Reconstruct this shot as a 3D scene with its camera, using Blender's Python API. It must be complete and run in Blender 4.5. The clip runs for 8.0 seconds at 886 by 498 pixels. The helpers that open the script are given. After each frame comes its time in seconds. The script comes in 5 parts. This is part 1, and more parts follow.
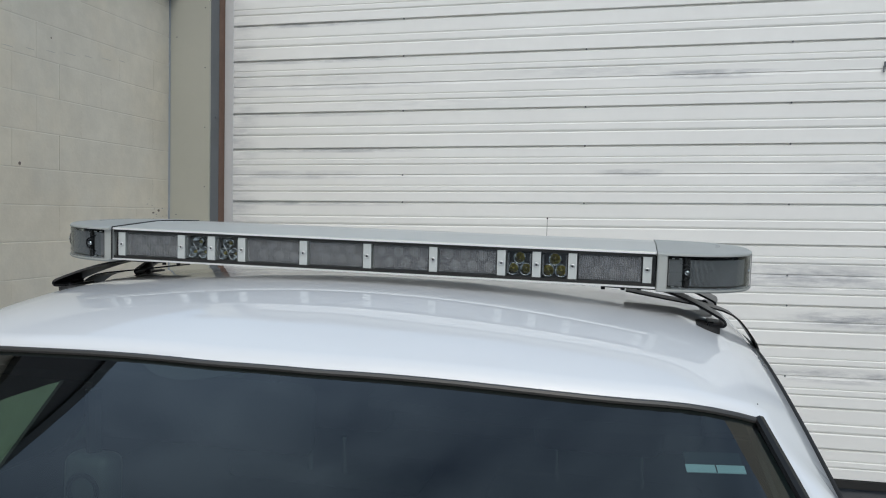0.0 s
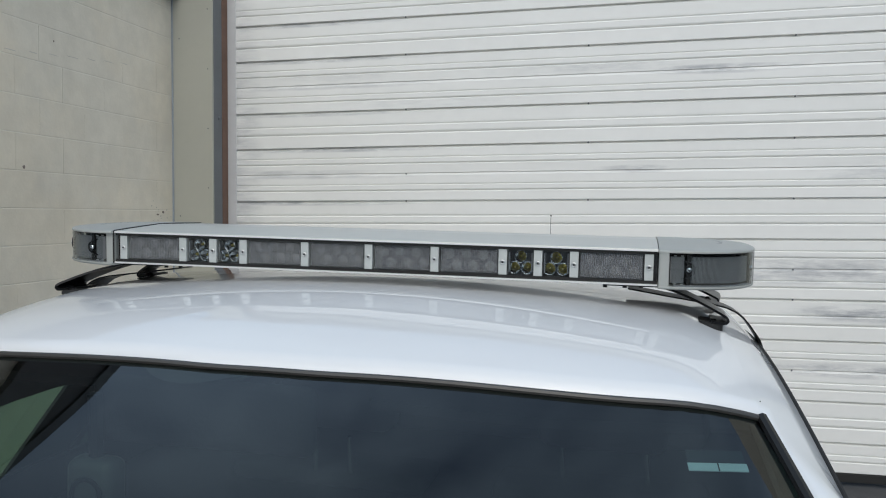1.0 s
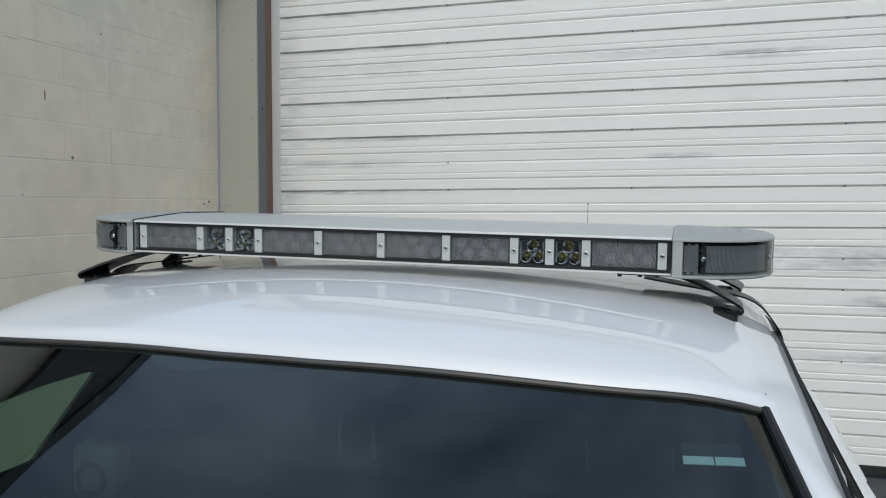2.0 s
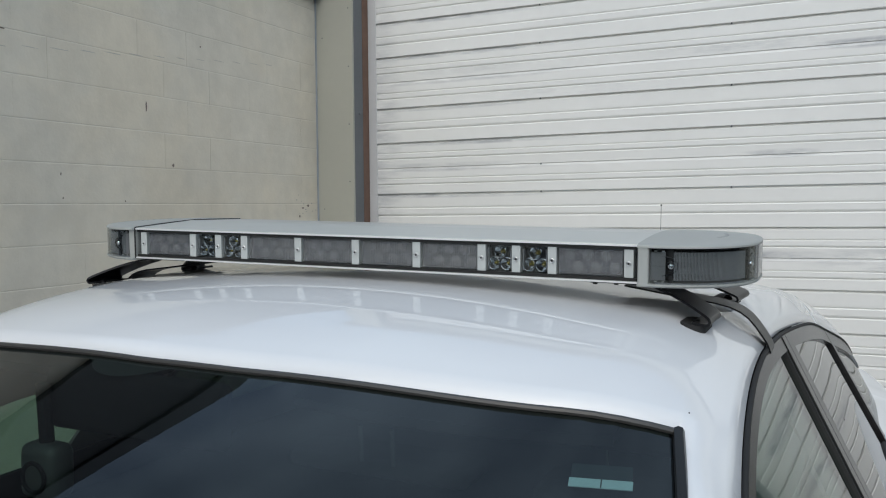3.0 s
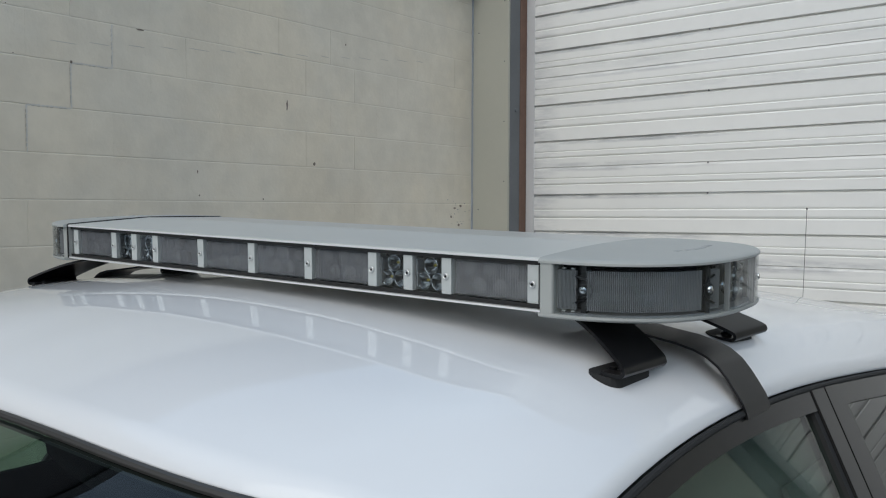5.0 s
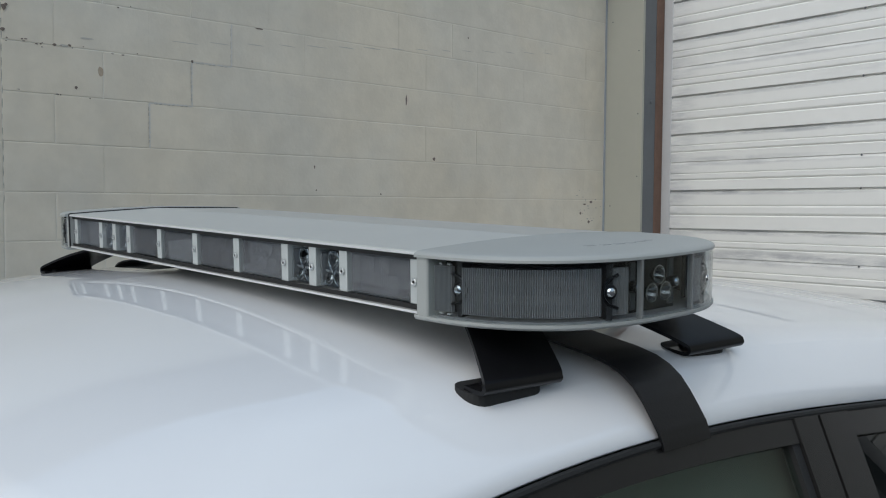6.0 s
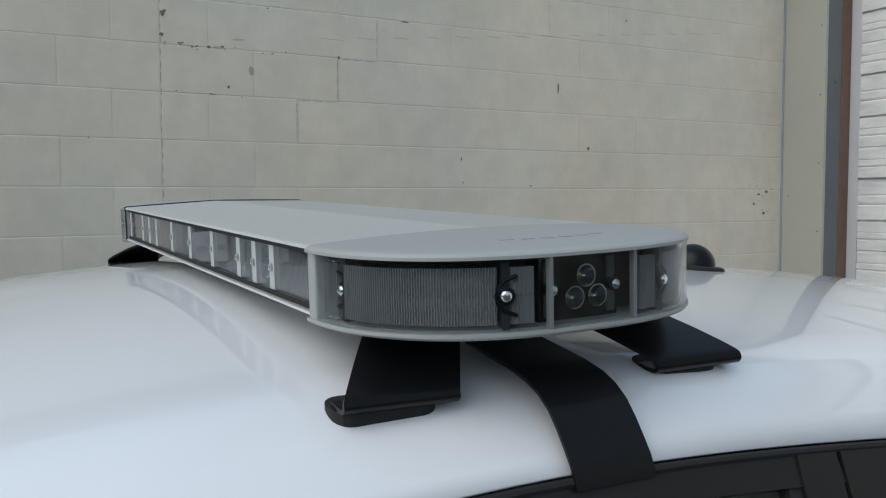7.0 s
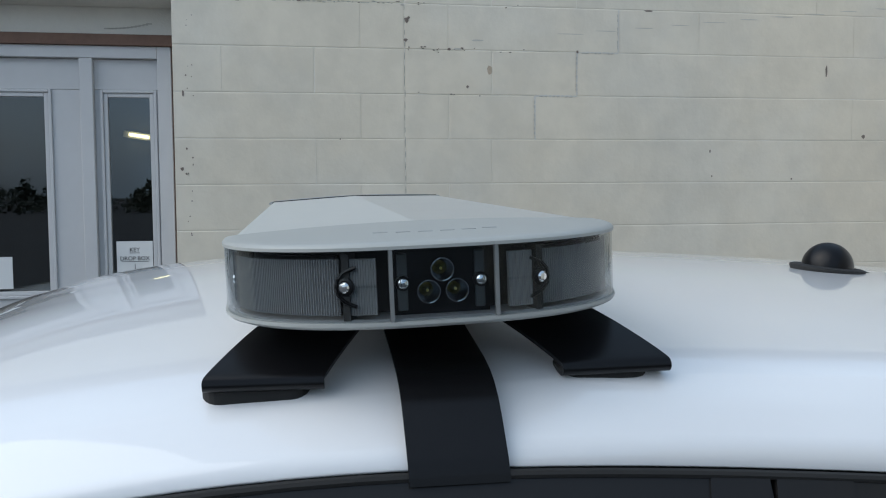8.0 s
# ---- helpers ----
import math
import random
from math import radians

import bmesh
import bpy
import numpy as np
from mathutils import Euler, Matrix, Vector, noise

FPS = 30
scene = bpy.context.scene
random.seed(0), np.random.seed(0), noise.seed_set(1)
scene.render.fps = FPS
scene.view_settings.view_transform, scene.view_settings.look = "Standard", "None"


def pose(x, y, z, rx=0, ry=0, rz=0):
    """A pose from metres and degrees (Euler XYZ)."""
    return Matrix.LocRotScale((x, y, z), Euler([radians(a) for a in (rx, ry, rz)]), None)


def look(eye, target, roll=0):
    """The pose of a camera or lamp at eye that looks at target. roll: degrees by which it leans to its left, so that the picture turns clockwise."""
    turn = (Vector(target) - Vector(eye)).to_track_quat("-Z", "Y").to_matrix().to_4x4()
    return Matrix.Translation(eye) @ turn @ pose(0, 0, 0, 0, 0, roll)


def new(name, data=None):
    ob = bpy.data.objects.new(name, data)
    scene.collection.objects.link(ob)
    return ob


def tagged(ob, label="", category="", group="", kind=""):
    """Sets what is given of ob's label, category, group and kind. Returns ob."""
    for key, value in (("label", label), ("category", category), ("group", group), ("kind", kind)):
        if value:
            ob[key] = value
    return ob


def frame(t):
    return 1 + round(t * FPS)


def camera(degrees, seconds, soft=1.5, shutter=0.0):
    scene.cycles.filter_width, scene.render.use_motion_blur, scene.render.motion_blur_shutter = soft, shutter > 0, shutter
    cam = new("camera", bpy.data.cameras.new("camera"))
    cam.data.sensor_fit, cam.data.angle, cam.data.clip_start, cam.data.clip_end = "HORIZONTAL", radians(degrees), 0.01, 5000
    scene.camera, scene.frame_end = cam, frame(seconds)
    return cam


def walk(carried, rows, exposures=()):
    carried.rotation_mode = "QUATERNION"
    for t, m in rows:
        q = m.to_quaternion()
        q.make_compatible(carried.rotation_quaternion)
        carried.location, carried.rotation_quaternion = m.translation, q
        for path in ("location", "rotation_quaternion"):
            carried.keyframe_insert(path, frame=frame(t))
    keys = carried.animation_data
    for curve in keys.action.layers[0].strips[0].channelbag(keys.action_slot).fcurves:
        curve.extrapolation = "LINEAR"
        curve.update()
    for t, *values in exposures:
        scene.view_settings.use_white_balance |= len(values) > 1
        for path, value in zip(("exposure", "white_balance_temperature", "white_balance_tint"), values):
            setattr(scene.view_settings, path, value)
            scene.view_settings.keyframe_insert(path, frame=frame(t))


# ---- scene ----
cam = camera(53.9, 8.0, 1.1)
PATH = [
    (0, (0.396, -1.313, 1.611), (-0.011, 0.644, 1.541), 0.9),
    (0.5, (0.399, -1.313, 1.613), (-0.014, 0.643, 1.544), 0.4),
    (1, (0.402, -1.31, 1.614), (-0.017, 0.644, 1.539), 0.2),
    (1.5, (0.409, -1.311, 1.614), (-0.039, 0.636, 1.526), 0.2),
    (1.7, (0.424, -1.303, 1.612), (-0.043, 0.64, 1.518), 0.2),
    (2.8, (0.62, -1.223, 1.62), (-0.149, 0.62, 1.518), -0.5),
    (3, (0.676, -1.19, 1.62), (-0.129, 0.638, 1.523), -0.5),
    (3.5, (0.753, -1.095, 1.618), (-0.131, 0.696, 1.527), -0.5),
    (4, (0.782, -0.967, 1.611), (-0.223, 0.759, 1.515), -0.4),
    (4.5, (0.809, -0.866, 1.615), (-0.29, 0.802, 1.517), -0.2),
    (5.8, (0.999, -0.527, 1.609), (-0.44, 0.859, 1.516), 0.5),
    (6, (1.005, -0.483, 1.606), (-0.487, 0.845, 1.506), 0.4),
    (6.5, (1.007, -0.357, 1.597), (-0.609, 0.815, 1.473), 0.1),
    (7, (1.057, -0.24, 1.603), (-0.688, 0.731, 1.485), -0.1),
    (7.5, (1.145, -0.084, 1.607), (-0.753, 0.538, 1.508), -0.3),
    (7.8, (1.163, -0.008, 1.606), (-0.789, 0.415, 1.5), -0.5),
    (8, (1.162, 0.042, 1.6), (-0.807, 0.371, 1.475), -0.4),
]
walk(cam, [(t, look(eye, target, roll)) for t, eye, target, roll in PATH],
     exposures=[(0.0, -0.09, 6200, 8), (3.0, -0.12, 6200, 8), (4.5, -0.17, 6200, 8), (6.0, -0.19, 6150, 8), (6.3, -0.24, 6150, 8), (6.9, -0.13, 6150, 8), (7.5, 0.07, 6080, 8), (8.0, 0.17, 5950, 8)])

# ---- world and light ----
world = bpy.data.worlds.new("sky")
scene.world = world
world.use_nodes = True
wn = world.node_tree.nodes
sky = wn.new("ShaderNodeTexSky")
sky.sky_type = "NISHITA"
sky.sun_disc = False
SUN_EL, SUN_ROT = 43.0, 167.0
sky.sun_elevation, sky.sun_rotation = radians(SUN_EL), radians(SUN_ROT)
sky.air_density, sky.dust_density, sky.ozone_density = 1.0, 4.0, 1.0
wn["Background"].inputs[1].default_value = 0.115
# high broken cloud over the whole sky
cloud, cc, ramp, veil = wn.new("ShaderNodeTexNoise"), wn.new("ShaderNodeTexCoord"), wn.new("ShaderNodeMapRange"), wn.new("ShaderNodeMix")
cloud.inputs["Scale"].default_value, cloud.inputs["Detail"].default_value = 3.4, 7
ramp.inputs["From Min"].default_value, ramp.inputs["From Max"].default_value = 0.36, 0.66
ramp.inputs["To Min"].default_value, ramp.inputs["To Max"].default_value = 0.18, 0.85
veil.data_type = "RGBA"
veil.inputs[7].default_value = (4.7, 6.1, 7.5, 1)
wl = world.node_tree.links
wl.new(cc.outputs["Generated"], cloud.inputs["Vector"])
wl.new(cloud.outputs["Fac"], ramp.inputs["Value"])
wl.new(ramp.outputs[0], veil.inputs[0])
wl.new(sky.outputs[0], veil.inputs[6])
wl.new(veil.outputs[2], wn["Background"].inputs[0])
sun = new("sun", bpy.data.lights.new("sun", "SUN"))
sun.data.energy, sun.data.angle, sun.data.color = 1.35, radians(75), (1.0, 0.965, 0.90)
sun.matrix_world = look((0.0, 0.0, 0.0), (-0.18, 0.72, -0.69))
sun.location = (4, -8, 20)


# ---- materials ----
def mat(name, color, rough=0.5, metal=0.0, coat=0.0, var=0.0, scale=8.0, bump=0.0, bscale=60.0, spec=0.5, rand=0.0, world_space=False):
    """A principled material with two scales of colour variation and fine relief."""
    m = bpy.data.materials.new(name)
    m.use_nodes = True
    nt = m.node_tree
    n, l = nt.nodes, nt.links
    b = n["Principled BSDF"]
    b.inputs["Base Color"].default_value = (*color, 1)
    b.inputs["Roughness"].default_value = rough
    b.inputs["Metallic"].default_value = metal
    b.inputs["Coat Weight"].default_value = coat
    b.inputs["Coat Roughness"].default_value = 0.012
    b.inputs["Coat IOR"].default_value = 1.6
    b.inputs["Specular IOR Level"].default_value = spec
    if var or bump or rand:
        tc = n.new("ShaderNodeNewGeometry") if world_space else n.new("ShaderNodeTexCoord")
        where = tc.outputs["Position" if world_space else "Object"]
    if var or rand:
        mix = n.new("ShaderNodeMix")
        mix.data_type = "RGBA"
        mix.inputs[6].default_value = (*[max(0, c * (1 - var)) for c in color], 1)
        mix.inputs[7].default_value = (*[min(1, c * (1 + var)) for c in color], 1)
        a, c = n.new("ShaderNodeTexNoise"), n.new("ShaderNodeTexNoise")
        a.inputs["Scale"].default_value, c.inputs["Scale"].default_value = scale, scale * 7.3
        a.inputs["Detail"].default_value = 5
        add = n.new("ShaderNodeMath")
        add.operation = "MULTIPLY_ADD"
        add.inputs[1].default_value = 0.45
        l.new(where, a.inputs["Vector"])
        l.new(where, c.inputs["Vector"])
        l.new(c.outputs["Fac"], add.inputs[0])
        sub = n.new("ShaderNodeMath")
        sub.operation = "SUBTRACT"
        sub.inputs[1].default_value = 0.22
        l.new(a.outputs["Fac"], sub.inputs[0])
        l.new(sub.outputs[0], add.inputs[2])
        out = add.outputs[0]
        if rand:
            oi = n.new("ShaderNodeObjectInfo")
            ra = n.new("ShaderNodeMath")
            ra.operation = "MULTIPLY_ADD"
            ra.inputs[1].default_value = rand
            l.new(oi.outputs["Random"], ra.inputs[0])
            l.new(out, ra.inputs[2])
            out = ra.outputs[0]
        l.new(out, mix.inputs[0])
        l.new(mix.outputs[2], b.inputs["Base Color"])
    if bump:
        t = n.new("ShaderNodeTexNoise")
        t.inputs["Scale"].default_value, t.inputs["Detail"].default_value = bscale, 6
        bp = n.new("ShaderNodeBump")
        bp.inputs["Strength"].default_value, bp.inputs["Distance"].default_value = bump, 0.002
        l.new(where, t.inputs["Vector"])
        l.new(t.outputs["Fac"], bp.inputs["Height"])
        l.new(bp.outputs["Normal"], b.inputs["Normal"])
    return m


def pane(name, tint, gloss_rough=0.0, ior=1.5):
    """Thin glass: tinted see-through whose gloss grows towards grazing angles, alike from both sides."""
    m = bpy.data.materials.new(name)
    m.use_nodes = True
    n, l = m.node_tree.nodes, m.node_tree.links
    n.clear()
    o, mx = n.new("ShaderNodeOutputMaterial"), n.new("ShaderNodeMixShader")
    tr, gl, lw = n.new("ShaderNodeBsdfTransparent"), n.new("ShaderNodeBsdfGlossy"), n.new("ShaderNodeLayerWeight")
    pw, sc = n.new("ShaderNodeMath"), n.new("ShaderNodeMath")
    f0 = ((ior - 1) / (ior + 1)) ** 2
    tr.inputs[0].default_value = (*tint, 1)
    gl.inputs["Roughness"].default_value = gloss_rough
    lw.inputs["Blend"].default_value = 0.5
    pw.operation, sc.operation = "POWER", "MULTIPLY_ADD"
    pw.inputs[1].default_value = 5.0
    sc.inputs[1].default_value, sc.inputs[2].default_value = 1 - f0, f0
    l.new(lw.outputs["Facing"], pw.inputs[0])
    l.new(pw.outputs[0], sc.inputs[0])
    l.new(sc.outputs[0], mx.inputs[0])
    l.new(tr.outputs[0], mx.inputs[1])
    l.new(gl.outputs[0], mx.inputs[2])
    l.new(mx.outputs[0], o.inputs[0])
    return m


def hazy(name, color, cover, var=0.04, rough=0.3):
    """Milky ribbed plastic: partly see-through, partly scattering, with a soft gloss."""
    m = mat(name, color, rough, var=var, scale=45)
    n, l = m.node_tree.nodes, m.node_tree.links
    mx, tr = n.new("ShaderNodeMixShader"), n.new("ShaderNodeBsdfTransparent")
    mx.inputs[0].default_value = cover
    l.new(tr.outputs[0], mx.inputs[1])
    l.new(n["Principled BSDF"].outputs[0], mx.inputs[2])
    l.new(mx.outputs[0], n["Material Output"].inputs[0])
    return m


def stained(name, color, stain, spots, rough=0.5):
    """Painted sheet with soft rubbed stains, and corner shade put into its colour, at places (x, z, half length, half
    height, strength) on the door's face.
    """
    m = mat(name, color, rough, var=0.05, scale=2.0, bump=0.12, bscale=25, world_space=True)
    nt = m.node_tree
    n, l = nt.nodes, nt.links
    b = n["Principled BSDF"]
    src = b.inputs["Base Color"].links[0].from_socket
    geo, sep = n.new("ShaderNodeNewGeometry"), n.new("ShaderNodeSeparateXYZ")
    l.new(geo.outputs["Position"], sep.inputs[0])
    no = n.new("ShaderNodeTexNoise")
    no.inputs["Scale"].default_value, no.inputs["Detail"].default_value, no.inputs["Roughness"].default_value = 1.0, 8, 0.65
    mp = n.new("ShaderNodeMapping")
    mp.inputs["Scale"].default_value = (4.0, 1.0, 22.0)
    l.new(geo.outputs["Position"], mp.inputs[0])
    l.new(mp.outputs[0], no.inputs["Vector"])

    def math_node(op, a, c=None, d=None):
        q = n.new("ShaderNodeMath")
        q.operation = op
        for i, v in enumerate((a, c, d)):
            if v is None:
                continue
            if isinstance(v, (int, float)):
                q.inputs[i].default_value = v
            else:
                l.new(v, q.inputs[i])
        return q.outputs[0]

    total = None
    for x, z, hx, hz, k in spots:
        dx = math_node("MULTIPLY", math_node("SUBTRACT", sep.outputs[0], x), 1 / hx)
        dz = math_node("MULTIPLY", math_node("SUBTRACT", sep.outputs[2], z), 1 / hz)
        r = math_node("ADD", math_node("MULTIPLY", dx, dx), math_node("MULTIPLY", dz, dz))
        f = math_node("MULTIPLY", math_node("MAXIMUM", math_node("SUBTRACT", 1.0, r), 0.0), k)
        total = f if total is None else math_node("MAXIMUM", total, f)
    ramp = n.new("ShaderNodeMapRange")
    ramp.inputs["From Min"].default_value, ramp.inputs["From Max"].default_value = 0.38, 0.66
    l.new(no.outputs["Fac"], ramp.inputs["Value"])
    mix = n.new("ShaderNodeMix")
    mix.data_type = "RGBA"
    mix.inputs[7].default_value = (*stain, 1)
    l.new(math_node("MULTIPLY", total, ramp.outputs[0]), mix.inputs[0])
    l.new(src, mix.inputs[6])
    l.new(mix.outputs[2], b.inputs["Base Color"])
    return m


M_PAINT = mat("white car paint", (0.79, 0.80, 0.81), 0.42, coat=1.0, var=0.012, scale=3, spec=0.25)
M_BLOCK = mat("painted block", (0.685, 0.633, 0.525), 0.75, var=0.10, scale=1.6, bump=0.5, bscale=55, rand=0.12, world_space=True)


def mottled(m, cool, warm, scale, amount):
    """Lay soft cool and warm patches of older paint over a material's own colour."""
    n, l = m.node_tree.nodes, m.node_tree.links
    b = n["Principled BSDF"]
    src = b.inputs["Base Color"].links[0].from_socket
    geo, no, rp = n.new("ShaderNodeNewGeometry"), n.new("ShaderNodeTexNoise"), n.new("ShaderNodeMapRange")
    no.inputs["Scale"].default_value, no.inputs["Detail"].default_value, no.inputs["Roughness"].default_value = scale, 4, 0.6
    rp.inputs["From Min"].default_value, rp.inputs["From Max"].default_value = 0.40, 0.62
    tone, mix = n.new("ShaderNodeMix"), n.new("ShaderNodeMix")
    tone.data_type, mix.data_type = "RGBA", "RGBA"
    tone.inputs[6].default_value, tone.inputs[7].default_value = (*cool, 1), (*warm, 1)
    mix.blend_type = "MULTIPLY"
    mix.inputs[0].default_value = amount
    l.new(geo.outputs["Position"], no.inputs["Vector"])
    l.new(no.outputs["Fac"], rp.inputs["Value"])
    l.new(rp.outputs[0], tone.inputs[0])
    l.new(src, mix.inputs[6])
    l.new(tone.outputs[2], mix.inputs[7])
    l.new(mix.outputs[2], b.inputs["Base Color"])


mottled(M_BLOCK, (0.90, 0.93, 0.98), (1.04, 1.0, 0.94), 1.3, 0.40)
mottled(M_BLOCK, (0.95, 0.95, 0.95), (1.04, 1.04, 1.04), 7.0, 0.7)
M_MORTAR = mat("painted mortar", (0.74, 0.715, 0.65), 0.85, var=0.08, scale=5, bump=0.6, bscale=120, world_space=True)
M_CHIP = mat("chipped dirt", (0.19, 0.155, 0.13), 0.9, var=0.4, scale=60)
M_CRACK = mat("grey joint crack", (0.34, 0.33, 0.30), 0.9, var=0.25, scale=60)
M_STAIN = mat("brown rust stain", (0.44, 0.36, 0.27), 0.85, var=0.2, scale=50)
M_MARK = mat("rubbed and darker paint marks", (0.50, 0.475, 0.42), 0.8, var=0.12, scale=20)
M_PALE = mat("mortar scrape", (0.62, 0.60, 0.55), 0.9, var=0.1, scale=30)
M_TRIM = mat("beige sheet metal", (0.42, 0.415, 0.355), 0.5, var=0.05, scale=2.2, bump=0.1, bscale=30)
M_SLATE = mat("dark slate sheet metal", (0.10, 0.098, 0.10), 0.5, var=0.12, scale=3, bump=0.1)
M_SEAM = mat("blue grey sealant", (0.30, 0.33, 0.36), 0.6, var=0.15, scale=9)
M_GREY = mat("grey primed steel", (0.135, 0.145, 0.155), 0.6, var=0.15, scale=5, bump=0.2)
M_RUST = mat("rusty brown steel", (0.165, 0.098, 0.070), 0.75, var=0.3, scale=9, bump=0.4)
M_FRAME = mat("white door frame paint", (0.56, 0.56, 0.56), 0.5, var=0.06, scale=3, bump=0.1)
M_DOOR = stained("white ribbed door paint", (0.815, 0.812, 0.785), (0.30, 0.31, 0.34), [
    (0.95, 2.56, 0.55, 0.035, 0.9), (0.45, 1.93, 0.30, 0.03, 0.7), (0.20, 2.60, 0.6, 0.05, 0.4), (1.45, 1.28, 0.95, 0.11, 0.75),
    (1.9, 1.02, 0.6, 0.07, 1.0), (1.75, 0.66, 0.7, 0.05, 1.0), (-0.9, 2.40, 0.9, 0.04, 0.2), 
    (-1.6, 1.91, 0.5, 0.02, 0.3), (2.2, 1.9, 0.8, 0.12, 0.5), (-1.4, 2.545, 0.8, 0.015, 0.4), (-1.9, 1.925, 0.7, 0.02, 0.5), (-1.5, 1.29, 0.9, 0.06, 0.9),
    (-1.3, 1.07, 0.9, 0.05, 0.9), (-0.6, 1.28, 0.7, 0.05, 0.8), (-1.7, 2.60, 0.5, 0.04, 0.3), (-1.2, 3.2, 0.9, 0.03, 0.6), (0.3, 1.30, 0.6, 0.04, 0.7),
    # first the tall band painting corner shade by the jamb, then grime along the joints
    (-2.42, 1.9, 0.22, 1.9, 0.45)] + [(-1.95 + 0.1 * (k % 3), 1.717 + 0.636 * (k // 3) + (0.0, 0.190, 0.379)[k % 3] - 0.012, 0.95, 0.022, 0.75 - 0.25 * (k % 3 == 1)) for k in range(-3, 7)])
M_ASPHALT = mat("asphalt", (0.055, 0.055, 0.057), 0.9, var=0.3, scale=6, bump=0.8, bscale=150)
M_BLACK = mat("satin black metal", (0.005, 0.005, 0.006), 0.30, var=0.1, scale=20, bump=0.04, spec=0.24)
M_STRAP = mat("black woven strap", (0.006, 0.006, 0.007), 0.36, var=0.15, scale=60, bump=0.06, bscale=400, spec=0.26)
M_RUBBER = mat("black rubber", (0.014, 0.014, 0.014), 0.75, bump=0.2, var=0.1)
M_TRIMBLK = mat("charcoal window trim", (0.016, 0.0155, 0.0155), 0.24, var=0.1, scale=12, spec=0.28)
M_SEALTOP = mat("dark grey rubber moulding", (0.05, 0.048, 0.046), 0.32, var=0.1, scale=12)
M_CAB = mat("dark cabin cloth", (0.010, 0.010, 0.012), 0.9, var=0.25, scale=30, bump=0.3, spec=0.05)
M_SEAT = mat("grey seat cloth", (0.05, 0.05, 0.052), 0.9, var=0.2, scale=30, bump=0.3, spec=0.1)
M_LINER = mat("grey cabin headliner", (0.10, 0.095, 0.095), 0.9, var=0.1, scale=20)
M_ALU = mat("brushed grey aluminium", (0.56, 0.565, 0.545), 0.32, metal=0.4, var=0.04, scale=12, bump=0.04, bscale=200)
# paler copy of the aluminium, standing for sheen on the front slope
M_TOP = mat("aluminium paled for front sheen", (0.565, 0.575, 0.55), 0.38, metal=0.25, var=0.03, scale=12, bump=0.02, bscale=200)
M_CAP = mat("light grey plastic", (0.365, 0.378, 0.362), 0.42, var=0.03, scale=25, bump=0.08, bscale=300)
M_STRIP = mat("pale grey plastic strip", (0.48, 0.505, 0.495), 0.42, var=0.04, scale=40)
M_DARK = mat("dark grey module housing", (0.055, 0.06, 0.062), 0.45, var=0.12, scale=40)
M_SMOKE = mat("smoky led cover", (0.20, 0.205, 0.21), 0.35, var=0.2, scale=45)
M_CHROME = mat("chrome", (0.75, 0.76, 0.77), 0.12, metal=1.0)
M_CUP = mat("dull reflector metal", (0.40, 0.41, 0.42), 0.13, metal=1.0)
M_POST = mat("bright chrome post", (0.9, 0.9, 0.9), 0.22, metal=1.0)
M_STEEL = mat("stainless screw", (0.55, 0.56, 0.56), 0.3, metal=1.0)
M_LED = mat("led lens", (0.42, 0.43, 0.42), 0.12, coat=1.0)
M_CHIPLED = mat("yellow led chip", (0.72, 0.58, 0.10), 0.4)
M_LOGO = mat("faint grey lettering ink", (0.33, 0.34, 0.34), 0.5)
M_FRONT = pane("flat front lens plastic", (0.93, 0.94, 0.95), 0.03, 1.45)
M_LENS = pane("clear lens plastic", (0.90, 0.925, 0.935), 0.02, 1.28)
M_WIND = pane("green tinted windshield glass", (0.40, 0.53, 0.48), 0.0, 1.80)
M_SIDE = pane("green tinted side glass", (0.78, 0.89, 0.83), 0.0, 1.5)
M_REAR = pane("deep tinted rear glass", (0.20, 0.24, 0.22), 0.0, 1.6)
M_DOORGL = pane("door glass", (0.67, 0.7, 0.7), 0.0, 1.95)
M_PAPER = mat("paper", (0.72, 0.73, 0.72), 0.8)
M_INK = mat("black ink", (0.04, 0.04, 0.04), 0.7)
M_STICK = mat("pale blue sticker", (0.50, 0.63, 0.74), 0.5, var=0.1, scale=60)
M_LEAF = mat("far foliage", (0.07, 0.08, 0.055), 0.9, var=0.4, scale=1.5)
M_TYRE = mat("tyre rubber", (0.02, 0.02, 0.02), 0.8)
# dark base colour stands in for the low light inside the office
M_ROOM = mat("office wall with painted dimness", (0.10, 0.10, 0.095), 0.9, var=0.1)


# ---- mesh helpers ----
def link(name, bm, material, smooth=False):
    bmesh.ops.recalc_face_normals(bm, faces=bm.faces)
    me = bpy.data.meshes.new(name)
    bm.to_mesh(me)
    bm.free()
    me.materials.append(material)
    if smooth:
        me.polygons.foreach_set("use_smooth", [True] * len(me.polygons))
        me.set_sharp_from_angle(angle=radians(34))
    return new(name, me)


def part(name, bm, material, parent, label="", smooth=False):
    ob = link(name, bm, material, smooth)
    ob.parent = parent
    if label:
        tagged(ob, label)
    return ob


def twin(ob, m, parent=None):
    """Another object on the same mesh."""
    o = ob.copy()
    scene.collection.objects.link(o)
    o.parent = parent or ob.parent
    o.matrix_basis = m
    return o


